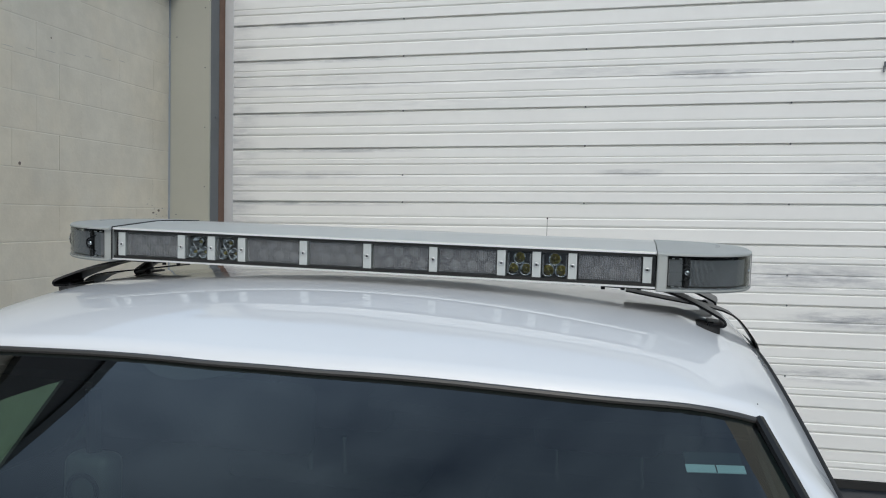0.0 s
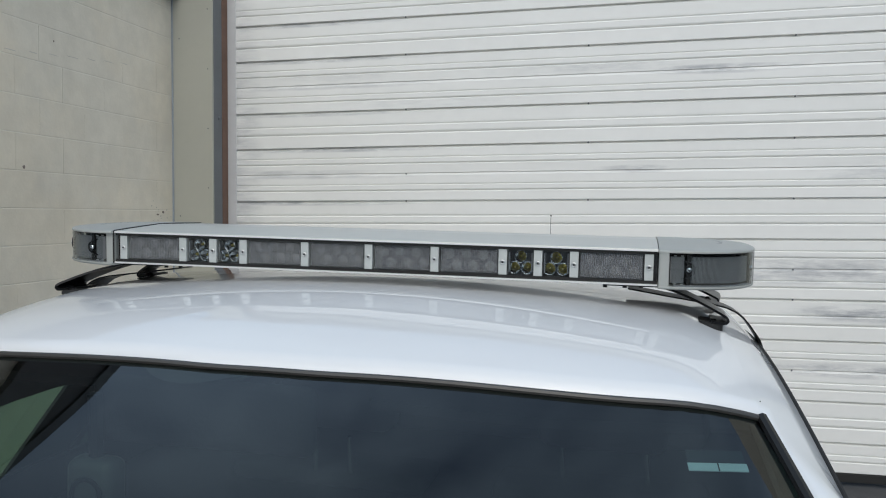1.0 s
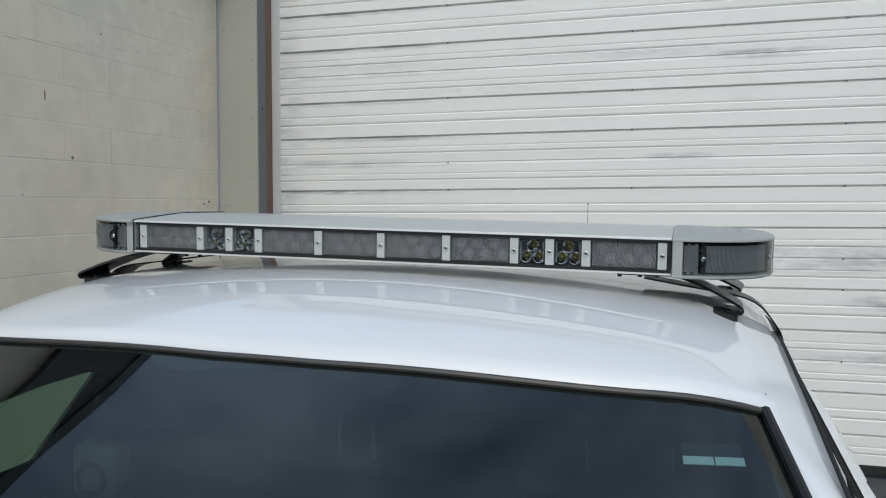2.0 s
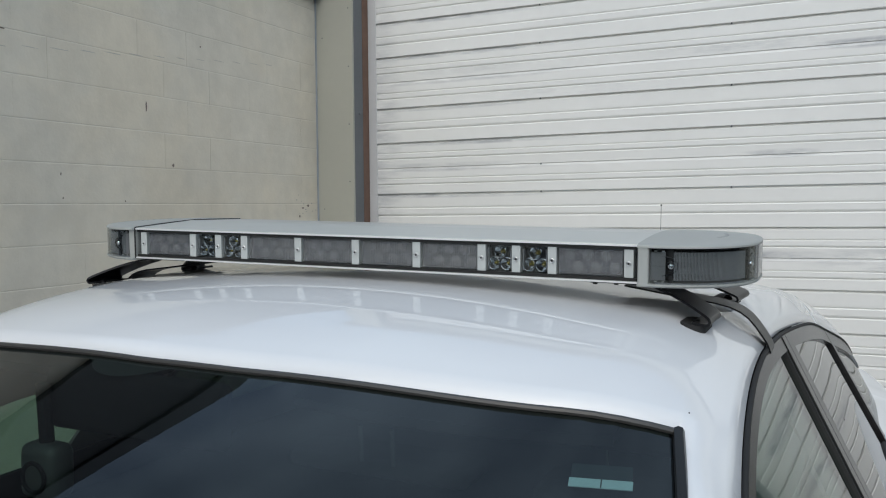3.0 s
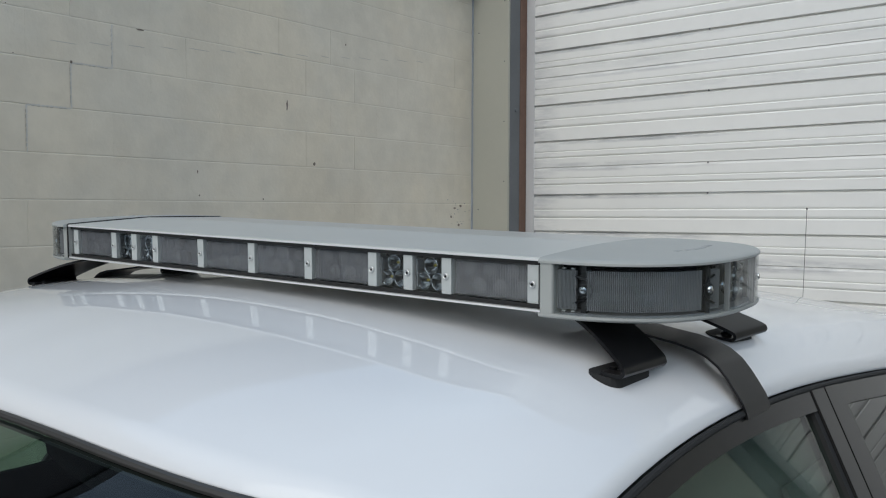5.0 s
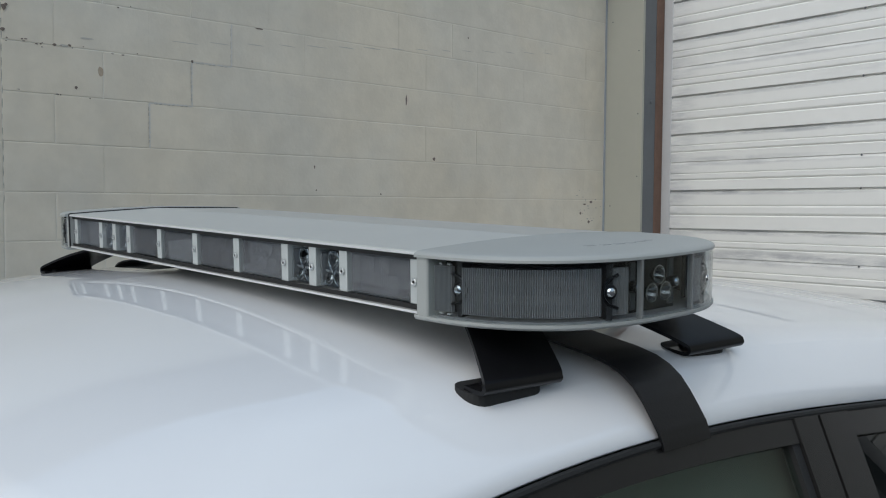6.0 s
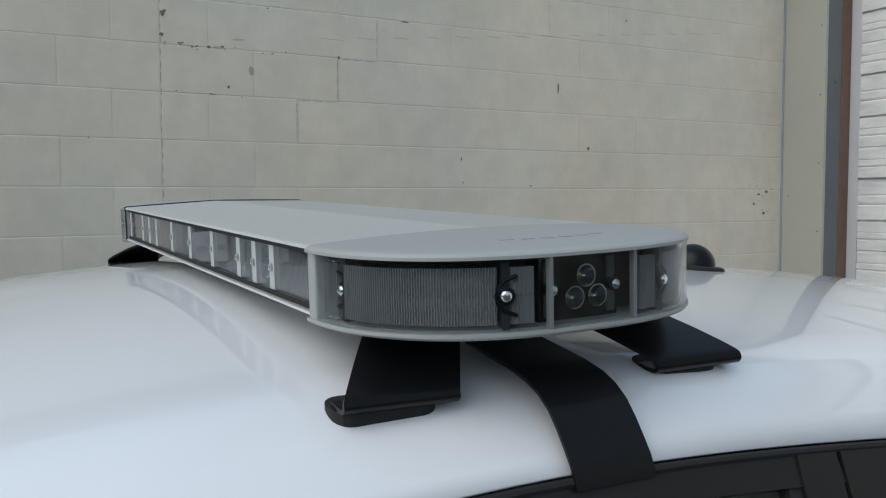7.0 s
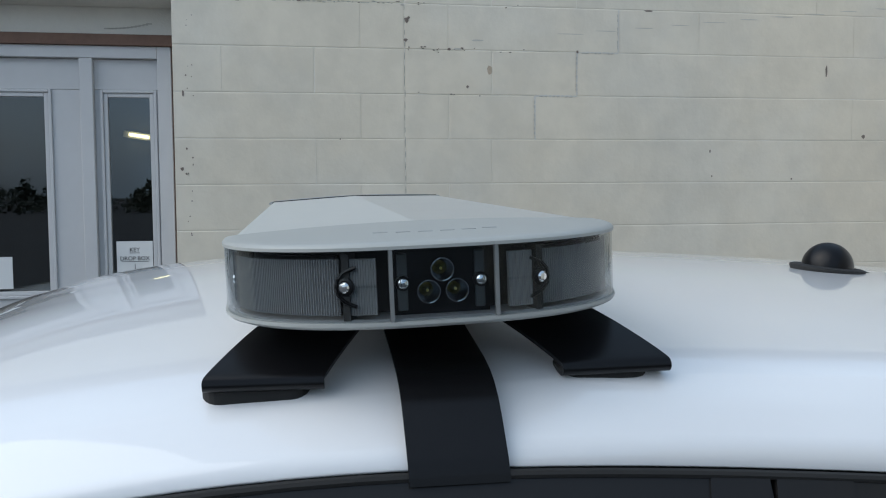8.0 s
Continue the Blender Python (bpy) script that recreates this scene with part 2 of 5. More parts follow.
def box(bm, x0, x1, y0, y1, z0, z1, bevel=0.0, seg=2):
    vs = [bm.verts.new((x, y, z)) for x in (x0, x1) for y in (y0, y1) for z in (z0, z1)]
    fs = [bm.faces.new([vs[i] for i in q]) for q in ((0, 1, 3, 2), (4, 6, 7, 5), (0, 4, 5, 1), (2, 3, 7, 6), (0, 2, 6, 4), (1, 5, 7, 3))]
    if bevel:
        bmesh.ops.bevel(bm, geom=list({e for f in fs for e in f.edges}), offset=bevel, segments=seg, profile=0.5, affect="EDGES")
    return bm


def boxed(*a, **k):
    return box(bmesh.new(), *a, **k)


def prism(bm, pts, place, d0, d1):
    """A closed outline pts swept from d0 to d1; place(a, b, d) gives the point."""
    r0 = [bm.verts.new(place(a, b, d0)) for a, b in pts]
    r1 = [bm.verts.new(place(a, b, d1)) for a, b in pts]
    k = len(pts)
    for i in range(k):
        bm.faces.new((r0[i], r0[(i + 1) % k], r1[(i + 1) % k], r1[i]))
    bm.faces.new(r0)
    bm.faces.new(r1[::-1])
    return bm


def sheet(bm, fn, us, vs):
    g = [[bm.verts.new(fn(u, v)) for v in vs] for u in us]
    for i in range(len(us) - 1):
        for j in range(len(vs) - 1):
            bm.faces.new((g[i][j], g[i + 1][j], g[i + 1][j + 1], g[i][j + 1]))
    return bm


def slab(bm, fn, us, vs, t):
    """A sheet with thickness t along its own normals."""
    eps = 1e-4
    n0, n1 = [], []
    for u in us:
        a, b = [], []
        for v in vs:
            p = Vector(fn(u, v))
            du = Vector(fn(u + eps, v)) - Vector(fn(u - eps, v))
            dv = Vector(fn(u, v + eps)) - Vector(fn(u, v - eps))
            nn = du.cross(dv)
            nn = nn.normalized() if nn.length > 1e-12 else Vector((0, 0, 1))
            a.append(bm.verts.new(p))
            b.append(bm.verts.new(p - nn * t))
        n0.append(a)
        n1.append(b)
    I, J = len(us) - 1, len(vs) - 1
    for i in range(I):
        for j in range(J):
            bm.faces.new((n0[i][j], n0[i + 1][j], n0[i + 1][j + 1], n0[i][j + 1]))
            bm.faces.new((n1[i][j], n1[i][j + 1], n1[i + 1][j + 1], n1[i + 1][j]))
    for i in range(I):
        for j in (0, J):
            bm.faces.new((n0[i][j], n1[i][j], n1[i + 1][j], n0[i + 1][j]))
    for j in range(J):
        for i in (0, I):
            bm.faces.new((n0[i][j], n0[i][j + 1], n1[i][j + 1], n1[i][j]))
    return bm


def tube(bm, pts, r, k=8):
    pts = [Vector(p) for p in pts]
    rings = []
    for i, p in enumerate(pts):
        d = (pts[min(i + 1, len(pts) - 1)] - pts[max(i - 1, 0)]).normalized()
        s = d.orthogonal().normalized() if i == 0 else (s - d * s.dot(d)).normalized()
        o = d.cross(s)
        rings.append([bm.verts.new(p + (s * math.cos(a) + o * math.sin(a)) * r) for a in [2 * math.pi * q / k for q in range(k)]])
    for a, b in zip(rings, rings[1:]):
        for q in range(k):
            bm.faces.new((a[q], a[(q + 1) % k], b[(q + 1) % k], b[q]))
    bm.faces.new(rings[0][::-1])
    bm.faces.new(rings[-1])
    return bm


def lathe(bm, prof, m=None, k=16, caps=True):
    """prof: (radius, height) turned about z, placed by m."""
    m = m or Matrix()
    rings = [[bm.verts.new(m @ Vector((r * math.cos(2 * math.pi * q / k), r * math.sin(2 * math.pi * q / k), h))) for q in range(k)] for r, h in prof]
    for a, b in zip(rings, rings[1:]):
        for q in range(k):
            bm.faces.new((a[q], a[(q + 1) % k], b[(q + 1) % k], b[q]))
    if caps:
        bm.faces.new(rings[0][::-1])
        bm.faces.new(rings[-1])
    return bm


def lin(a, b, n):
    return [a + (b - a) * i / n for i in range(n + 1)]


def thing(name, m, label, category, group="", kind=""):
    e = new(name)
    e.matrix_world = m
    e.empty_display_size = 0.1
    return tagged(e, label, category, group, kind)


# ---- ground and far distance ----
GROUND = -0.06
bm = bmesh.new()
sheet(bm, lambda u, v: (u, v, GROUND), [-900, -60, -20, -6, 0, 6, 20, 60, 900], [-900, -60, -20, -6, 0, 6, 20, 60, 900])
tagged(link("ground", bm, M_ASPHALT), "dark grey asphalt yard in front of the building", "ground", kind="structure")

rng = random.Random(4)
leaf_v, leaf_f = [], []
for i in range(230):
    a = radians(-170 + 190 * i / 230 + rng.uniform(-1, 1))
    d = rng.uniform(75, 110)
    h, w = rng.uniform(1.4, 3.4) * (1.5 if rng.random() < 0.12 else 1.0), rng.uniform(1.5, 4.5)
    c = Vector((d * math.cos(a), d * math.sin(a), GROUND))
    for q in range(190):
        u = rng.random() ** 0.7
        wide = w * (1.0 - 0.75 * u * u)
        o = c + Vector((rng.gauss(0, 0.45) * wide, rng.gauss(0, 0.45) * wide, u * h * rng.uniform(0.8, 1.08)))
        k = len(leaf_v)
        for e in range(3):
            leaf_v.append(o + Vector((rng.uniform(-1, 1), rng.uniform(-1, 1), rng.uniform(-0.8, 0.8))) * 0.38)
        leaf_f.append((k, k + 1, k + 2))
bm = bmesh.new()
leaf_mesh = bpy.data.meshes.new("leaves")
leaf_mesh.from_pydata(leaf_v, [], leaf_f)
bm.from_mesh(leaf_mesh)
bpy.data.meshes.remove(leaf_mesh)
tagged(link("treeline", bm, M_LEAF), "dark far line of trees and bushes", "trees", kind="stuff")

# ---- block wall beside the car ----
WX, WY0, WY1 = -2.81, -0.481, 4.41
BL, BH = 0.4064, 0.2032
ROW0 = 1.853
EAVE = 4.6
PARAPET = 3.84
wall = thing("wall_west", Matrix(), "cream painted concrete block wall with chipped marks", "wall", kind="structure")
bm = boxed(WX - 0.20, WX - 0.0005, WY0, 9.0, GROUND, PARAPET)
box(bm, WX - 0.20, WX - 0.0005, -9.0, -3.1, GROUND, PARAPET)
box(bm, WX - 0.20, WX - 0.0005, -3.1, WY0, 2.45, PARAPET)
part("mortar", bm, M_MORTAR, wall)


def block_mesh(w, h, open_ends=False):
    """One block face, proud of the mortar, with softened bed edges; its ends are painted over flush unless open."""
    b = bmesh.new()
    gy, gz = (0.0007 if open_ends else 0.00002), 0.0006
    e = 1.0 if open_ends else 0.0
    y0, y1, z0, z1 = -w / 2 + gy, w / 2 - gy, -h / 2 + gz, h / 2 - gz
    rings = []
    for x, a, c in ((-0.006, 0.0, 0.0), (-0.0003, 0.0, 0.0), (0.0009, 0.004, 0.0018), (0.0014, 0.012, 0.006)):
        rings.append([b.verts.new((x, y, z)) for y, z in ((y0 + a * e, z0 + c), (y1 - a * e, z0 + c), (y1 - a * e, z1 - c), (y0 + a * e, z1 - c))])
    for p, q in zip(rings, rings[1:]):
        for i in range(4):
            b.faces.new((p[i], p[(i + 1) % 4], q[(i + 1) % 4], q[i]))
    b.faces.new(rings[-1])
    return b


def block_rows(z_lo, z_hi, y_lo, y_hi):
    """Centres and lengths of the blocks in running bond."""
    out = []
    j = math.floor((z_lo - ROW0) / BH + 0.5)
    while ROW0 + (j + 1) * BH <= z_hi + 1e-6:
        y = 0.535 + (BL / 2 if j % 2 == 0 else 0.0) - 30 * BL
        while y < y_hi:
            a, b = max(y, y_lo), min(y + BL, y_hi)
            cuts = [a] + [c for c in (0.535,) if a + 0.03 < c < b - 0.03] + [b]
            for a, b in zip(cuts, cuts[1:]):
                if b - a > 0.03:
                    out.append(((a + b) / 2, ROW0 + (j + 0.5) * BH, b - a))
            y += BL
        j += 1
    return out


# ---- beige column, steel edge and overhead door frame ----
DY = 4.64
DX0, DX1, DZ1 = -2.425, 2.50, 4.2
# the overhead door's wall is not quite square to the block wall
DM = Matrix.Translation((DX0, DY, 1.6)) @ pose(0, 0, 0, 0, -0.3, -2.3) @ Matrix.Translation((-DX0, -DY, -1.6))
col = thing("corner_column", Matrix(), "beige sheet metal corner column with small screws", "column", kind="structure")
bm = boxed(WX - 0.02, -2.497, 4.41, 4.43, GROUND, EAVE, bevel=0.002)
part("face_sheet", bm, M_TRIM, col)
part("edge_seam", boxed(WX + 0.001, WX + 0.013, 4.402, 4.4095, GROUND, EAVE, bevel=0.001), M_SEAM, col, "thin grey edge seam")
part("fold", boxed(-2.515, -2.4945, 4.404, 4.4095, GROUND, EAVE, bevel=0.001), M_TRIM, col)
part("return_sheet", boxed(-2.52, -2.495, 4.4305, 4.553, GROUND, EAVE), M_GREY, col, "grey primed steel return")
part("brown_angle", boxed(-2.52, -2.490, 4.5535, 4.6365, GROUND, EAVE, bevel=0.002), M_RUST, col, "rusty brown steel angle")
bm = bmesh.new()
lathe(bm, [(0.0045, 0), (0.0045, 0.003), (0.002, 0.0045)], Matrix(), 8)
first = None
for z in [0.55 + 0.42 * i for i in range(9)]:
    for x, dz in ((-2.531, 0.0), (-2.75, -0.2)):
        mm = pose(x, 4.4095, z + dz, 90, 0, 0)
        if first is None:
            first = part("screw", bm, M_GREY, col)
            first.matrix_basis = mm
        elif dz == 0.0 or int(z * 10) % 3 == 0:
            twin(first, mm)
b2 = part("bolt", lathe(bmesh.new(), [(0.013, 0), (0.013, 0.006), (0.008, 0.011)], Matrix(), 10), M_GREY, col)
b2.matrix_basis = pose(-2.495, 4.50, 2.313, 0, 90, 0)

bm = boxed(-2.494, DX0 - 0.001, DY, DY + 0.12, GROUND, DZ1 + 0.08, bevel=0.003)
part("door_jamb", bm, M_FRAME, col, "white painted steel jamb")
north = []
north.append(tagged(link("trim", boxed(DX1 + 0.001, DX1 + 0.08, DY, DY + 0.12, GROUND, DZ1 + 0.08, bevel=0.003), M_FRAME), "white painted steel door jamb", "trim", kind="structure"))
north.append(tagged(link("wall_north", box(boxed(DX1 + 0.205, 12.0, DY - 0.23, DY + 0.2, GROUND, EAVE), -2.49, DX1 + 0.204, DY - 0.02, DY + 0.2, DZ1 + 0.08, EAVE), M_TRIM),
       "beige painted building wall above and beside the overhead door", "wall", kind="structure"))
north.append(tagged(link("trim", boxed(DX1 + 0.081, DX1 + 0.204, DY - 0.22, DY + 0.12, GROUND, DZ1 + 0.08, bevel=0.003), M_GREY), "grey primed steel return beside the overhead door", "trim", kind="structure"))
for ob in north:
    ob.matrix_world = DM
bm = boxed(WX - 0.24, WX + 0.03, -9.0, 4.40, PARAPET + 0.001, PARAPET + 0.06, bevel=0.004)
box(bm, WX + 0.0305, WX + 0.085, -9.0, 4.40, PARAPET - 0.05, PARAPET + 0.055)
bm2 = bmesh.new()
box(bm2, WX + 0.004, WX + 0.060, -9.0, 4.40, 3.20, PARAPET - 0.052, bevel=0.002, seg=1)
box(bm2, WX + 0.004, WX + 0.075, -9.0, 4.40, 3.165, 3.199, bevel=0.003, seg=1)
tagged(link("roof_fascia", bm2, M_SLATE), "dark slate metal fascia along the top of the wall", "roof", kind="structure")
tagged(link("parapet_cap", bm, M_GREY), "dark grey sheet metal cap along the wall top", "roof", kind="structure")
tagged(link("roof", boxed(WX - 0.2, 12.0, 4.42, 9.0, EAVE + 0.001, EAVE + 0.15), M_GREY),
       "dark grey flat roof of the building", "roof", kind="structure")

door = thing("door_1", DM, "closed white ribbed overhead door, scuffed and stained", "garage door", kind="structure")
lines = sorted(1.717 + 0.636 * k + o for k in range(-3, 5) for o in (0.0, 0.190, 0.379))
lines = [z for z in lines if -0.1 < z < DZ1] + [DZ1]


def slat_mesh(h, low, top):
    """A ribbed steel slat of height h: its lower lip is proud by low, its upper edge tucked in by top, with a raised rib between two shallow grooves."""
    prof = [(0.0, 0.030), (0.0, 0.004 - low), (0.003, -low), (0.012, -low), (h * 0.33, -0.0075), (h * 0.36, -0.0005), (h * 0.385, -0.0065), (h * 0.42, -0.009),
            (h * 0.56, -0.009), (h * 0.585, -0.0005), (h * 0.62, -0.006), (h * 0.66, -0.0065), (h - 0.016, -0.006), (h - 0.007, -0.006 + top), (h - 0.001, -0.005 + top), (h - 0.001, 0.030)]
    return prism(bmesh.new(), prof, lambda a, b, d: (d, b, a), DX0, DX1)


def faint(z):
    """Whether the joint at z is one of the tight ones."""
    return min(abs(z - 1.717 - 0.190 - 0.636 * k) for k in range(-4, 6)) < 0.01


meshes = {}
for z0, z1 in zip(lines, lines[1:]):
    key = (round(z1 - z0, 3), faint(z0), faint(z1))
    if key not in meshes:
        meshes[key] = part("slat", slat_mesh(z1 - z0, 0.0062 if faint(z0) else 0.0085, 0.0025 if faint(z1) else 0.018), M_DOOR, door)
        meshes[key].matrix_basis = pose(0, DY + 0.012, z0)
    else:
        twin(meshes[key], pose(0, DY + 0.012, z0))
rivet = None
for i, z in enumerate(lines[1:-1]):
    for x in (-1.125, 0.131, 1.406):
        if (3 * i + int(4 * x)) % 5 > 2:
            continue
        mm = pose(x, DY + 0.0035, z - 0.004, 90, 0, 0)
        if rivet is None:
            rivet = part("rivet", lathe(bmesh.new(), [(0.006, 0.0), (0.006, 0.003), (0.003, 0.005)], Matrix(), 8), M_GREY, door)
            rivet.matrix_basis = mm
        else:
            twin(rivet, mm)
part("bottom_seal", boxed(DX0, DX1, DY + 0.004, DY + 0.04, GROUND + 0.001, lines[0] - 0.002, bevel=0.004), M_RUBBER, door, "black rubber bottom seal")
bm = boxed(1.93, 1.955, DY - 0.012, DY + 0.004, 2.555, 2.585, bevel=0.002)
box(bm, 1.925, 1.932, DY - 0.01, DY + 0.0, 2.52, 2.56)
box(bm, 1.951, 1.958, DY - 0.01, DY + 0.0, 2.52, 2.56)
part("latch", bm, M_GREY, door, "small grey steel latch")

# ---- glazed entrance in the block wall ----
EX = -3.0
ent = thing("entrance_door", Matrix(), "white framed glazed entrance doors set back in the block wall", "door", kind="structure")
part("side_jamb", boxed(EX - 0.10, EX + 0.012, -0.573, -0.512, GROUND, 2.276, bevel=0.003), M_FRAME, ent)
# brown filler in the narrow gap between jamb and block wall
part("edge_strip", boxed(EX - 0.10, EX - 0.004, -0.5115, WY0 - 0.002, GROUND, 2.276), M_RUST, ent, "narrow brown strip in the gap beside the frame")
part("head_jamb", boxed(EX - 0.10, EX + 0.012, -3.1, -0.5735, 2.222, 2.276, bevel=0.003), M_FRAME, ent)
part("mullion", boxed(EX - 0.10, EX + 0.012, -0.909, -0.853, GROUND, 2.2215, bevel=0.003), M_FRAME, ent)
part("brown_drip_board", boxed(EX - 0.10, EX + 0.03, -3.1, WY0 - 0.002, 2.2765, 2.326, bevel=0.003), M_RUST, ent, "brown weathered board above the frame")
part("upper_panel", boxed(EX - 0.10, EX - 0.005, -3.1, WY0 - 0.002, 2.3265, 2.449), M_MORTAR, ent)
bm = bmesh.new()
for i in range(12):
    a = i / 12
    box(bm, EX - 0.0052, EX - 0.0042, -0.80 + 0.20 * a, -0.775 + 0.20 * a, 2.352 + 0.030 * a * a, 2.358 + 0.030 * a * a)
part("smear", bm, M_MARK, ent, "dark rubbed smear on the panel")


def sash(name, y0, y1, wl, wr):
    """A glazed leaf between y0 and y1 with stiles of widths wl and wr: stiles, rails, a stepped glazing bead and one pane."""
    s = part(name, boxed(EX - 0.06, EX - 0.020, y0, y1, 2.084, 2.220, bevel=0.002), M_FRAME, ent)
    for a, b, c, d in ((y0, y0 + wl, 0.05, 2.083), (y1 - wr, y1, 0.05, 2.083), (y0 + wl, y1 - wr, 0.05, 1.142)):
        part("stile", boxed(EX - 0.06, EX - 0.021, a, b, c, d, bevel=0.002), M_FRAME, s)
    ya, yb, za, zb, t = y0 + wl, y1 - wr, 1.142, 2.083, 0.033
    for q, x in ((0.0, EX - 0.010), (0.014, EX - 0.018)):
        w = 0.0135 if q == 0.0 else t - q
        for a, b, c, d in ((ya + q, ya + q + w, za + q, zb - q), (yb - q - w, yb - q, za + q, zb - q), (ya + q + w, yb - q - w, za + q, za + q + w), (ya + q + w, yb - q - w, zb - q - w, zb - q)):
            part("glazing_bead", boxed(EX - 0.05, x, a, b, c, d, bevel=0.003), M_FRAME, s)
    g = part("pane", boxed(EX - 0.036, EX - 0.030, ya + t, yb - t, za + t, zb - t), M_DOORGL, s, "dark reflecting glass pane")
    g.visible_shadow = False
    return s


sash("sidelight", -0.8525, -0.5735, 0.0235, 0.008)
sash("door_leaf", -1.80, -0.9095, 0.11, 0.1265)
sash("door_leaf", -2.70, -1.803, 0.11, 0.11)
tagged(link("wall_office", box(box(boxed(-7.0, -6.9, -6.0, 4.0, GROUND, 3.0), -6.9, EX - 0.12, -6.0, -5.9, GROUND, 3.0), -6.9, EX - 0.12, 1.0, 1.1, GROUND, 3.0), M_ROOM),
       "office walls behind the glazed entrance, coloured dark for dimness", "wall", kind="structure")
tagged(link("ceiling", boxed(-7.0, EX - 0.12, -6.0, 1.1, 3.0, 3.05), M_ROOM), "office ceiling coloured dark for dimness", "ceiling", kind="structure")


def words(name, text, size, m, parent, material):
    cu = bpy.data.curves.new(name, "FONT")
    cu.body, cu.size, cu.align_x = text, size, "CENTER"
    ob = new(name, cu)
    me = bpy.data.meshes.new_from_object(ob)
    bpy.data.objects.remove(ob)
    me.materials.append(material)
    o = new(name, me)
    o.parent, o.matrix_basis = parent, m
    return o


note = thing("paper_notice", pose(EX - 0.028, -0.699, 1.395), "white paper notice taped inside the glass", "sign")
part("sheet", boxed(-0.001, 0.0, -0.080, 0.080, -0.22, 0.0), M_PAPER, note)
for tx, zz, wd in (("KEY", -0.048, 0.030), ("DROP BOX", -0.088, 0.080)):
    words("lettering", tx, 0.026, pose(0.002, 0, zz, 90, 0, 90), note, M_INK)
    part("underline", boxed(0.0005, 0.0015, -wd * 0.75, wd * 0.75, zz - 0.007, zz - 0.005), M_INK, note)
bm = boxed(0.0005, 0.0015, -0.0012, 0.0012, -0.18, -0.105)
prism(bm, [(-0.006, -0.175), (0.006, -0.175), (0.0, -0.19)], lambda a, b, d: (d, a, b), 0.0005, 0.0015)
part("arrow", bm, M_INK, note)
note2 = thing("paper_notice", pose(EX - 0.028, -1.306, 1.332), "white paper sheet behind the glass", "sign")
part("sheet", boxed(-0.001, 0.0, -0.077, 0.077, -0.145, 0.0), M_PAPER, note2)

lamp = thing("wall_lamp", pose(-6.897, -1.31, 2.13, -9, 0, 0), "lit yellowish tube lamp on the far office wall", "lamp")
part("bracket", boxed(0.0, 0.03, -0.14, 0.14, -0.03, 0.03, bevel=0.004), M_FRAME, lamp)
m_tube = mat("glowing tube", (0.9, 0.85, 0.6), 0.4)
m_tube.node_tree.nodes["Principled BSDF"].inputs["Emission Color"].default_value = (1.0, 0.80, 0.36, 1)
m_tube.node_tree.nodes["Principled BSDF"].inputs["Emission Strength"].default_value = 6.0
part("tube", tube(bmesh.new(), [(0.055, -0.085, 0.0), (0.055, 0.085, 0.0)], 0.014, 10), m_tube, lamp)

# ---- the white car; its own axes: x to its left side, y to its rear, tilted with the sloping yard ----
CAR = Matrix.Translation((0, 0, 1.55)) @ pose(0, 0, 0, 0, 1.34, -0.45) @ Matrix.Translation((0, 0, -1.55))
car = thing("car", CAR, "white saloon car with glossy clean paint and black window frames", "car")
ROOF = [-0.0262, 0.13278, -0.27373, 0.28443, -0.20629, 0.05496, 1.50733]
RAIL = [-0.01357, 0.0427, 0.0159, -0.15674, 0.07168, 0.19684, -0.28528, 0.05991, 1.42860]
RAILX = [-0.01086, 0.03934, -0.01011, -0.08429, 0.10661, 0.00047, 0.59779]


def poly(c, y):
    r = 0.0
    for k in c:
        r = r * y + k
    return r


def rail_z(y):
    return poly(RAIL, y)


def side_x(y, z):
    """How far out the window side stands at height z."""
    return poly(RAILX, y) + 0.55 * (rail_z(y) - z)


def rail(y):
    return Vector((poly(RAILX, y), y, rail_z(y)))


def roof_z(x, y):
    e = rail(y)
    u = min(1.0, abs(x) / e.x)
    g = 0.5 * u * u + 0.5 * max(0.0, (u - 0.78) / 0.22) ** 2
    r = min(1.0, max(0.0, (y - 0.02) / 0.32))
    g += (0.42 * u * u + 0.58 * max(0.0, (u - 0.86) / 0.14) ** 2 - g) * r * r * (3 - 2 * r)
    f = min(1.0, max(0.0, (-0.08 - y) / 0.22))
    f = f * f * (3 - 2 * f)
    g += (0.5 * u * u + 0.5 * max(0.0, (u - 0.72) / 0.28) ** 2 - g) * f
    c = poly(ROOF, y)
    return c - (c - e.z) * g + (0.005 if x > 0 else 0.0065) * f * max(0.0, 1 - ((abs(x) - 0.33) / 0.26) ** 2)


U0 = 0.905
YF = -0.308


def front_y(u):
    a = min(1.0, abs(u) / U0)
    return -0.37 + 0.062 * a ** 5


REAR = 1.22


def roof_pt(u, v):
    y = front_y(u) + (REAR - front_y(u)) * v
    x = u * rail(y).x
    return Vector((x, y, roof_z(x, y)))


def glass_edge(v):
    """The windshield's side edge, from the roof down to the scuttle."""
    a, b = roof_pt(U0, 0.0), Vector((0.73, -1.12, 0.985))
    p = a.lerp(b, v)
    return p + Vector((0.0, -0.02, 0.035)) * math.sin(math.pi * v)


def rail_down(v):
    y = YF + (-1.14 - YF) * v
    return rail(y)


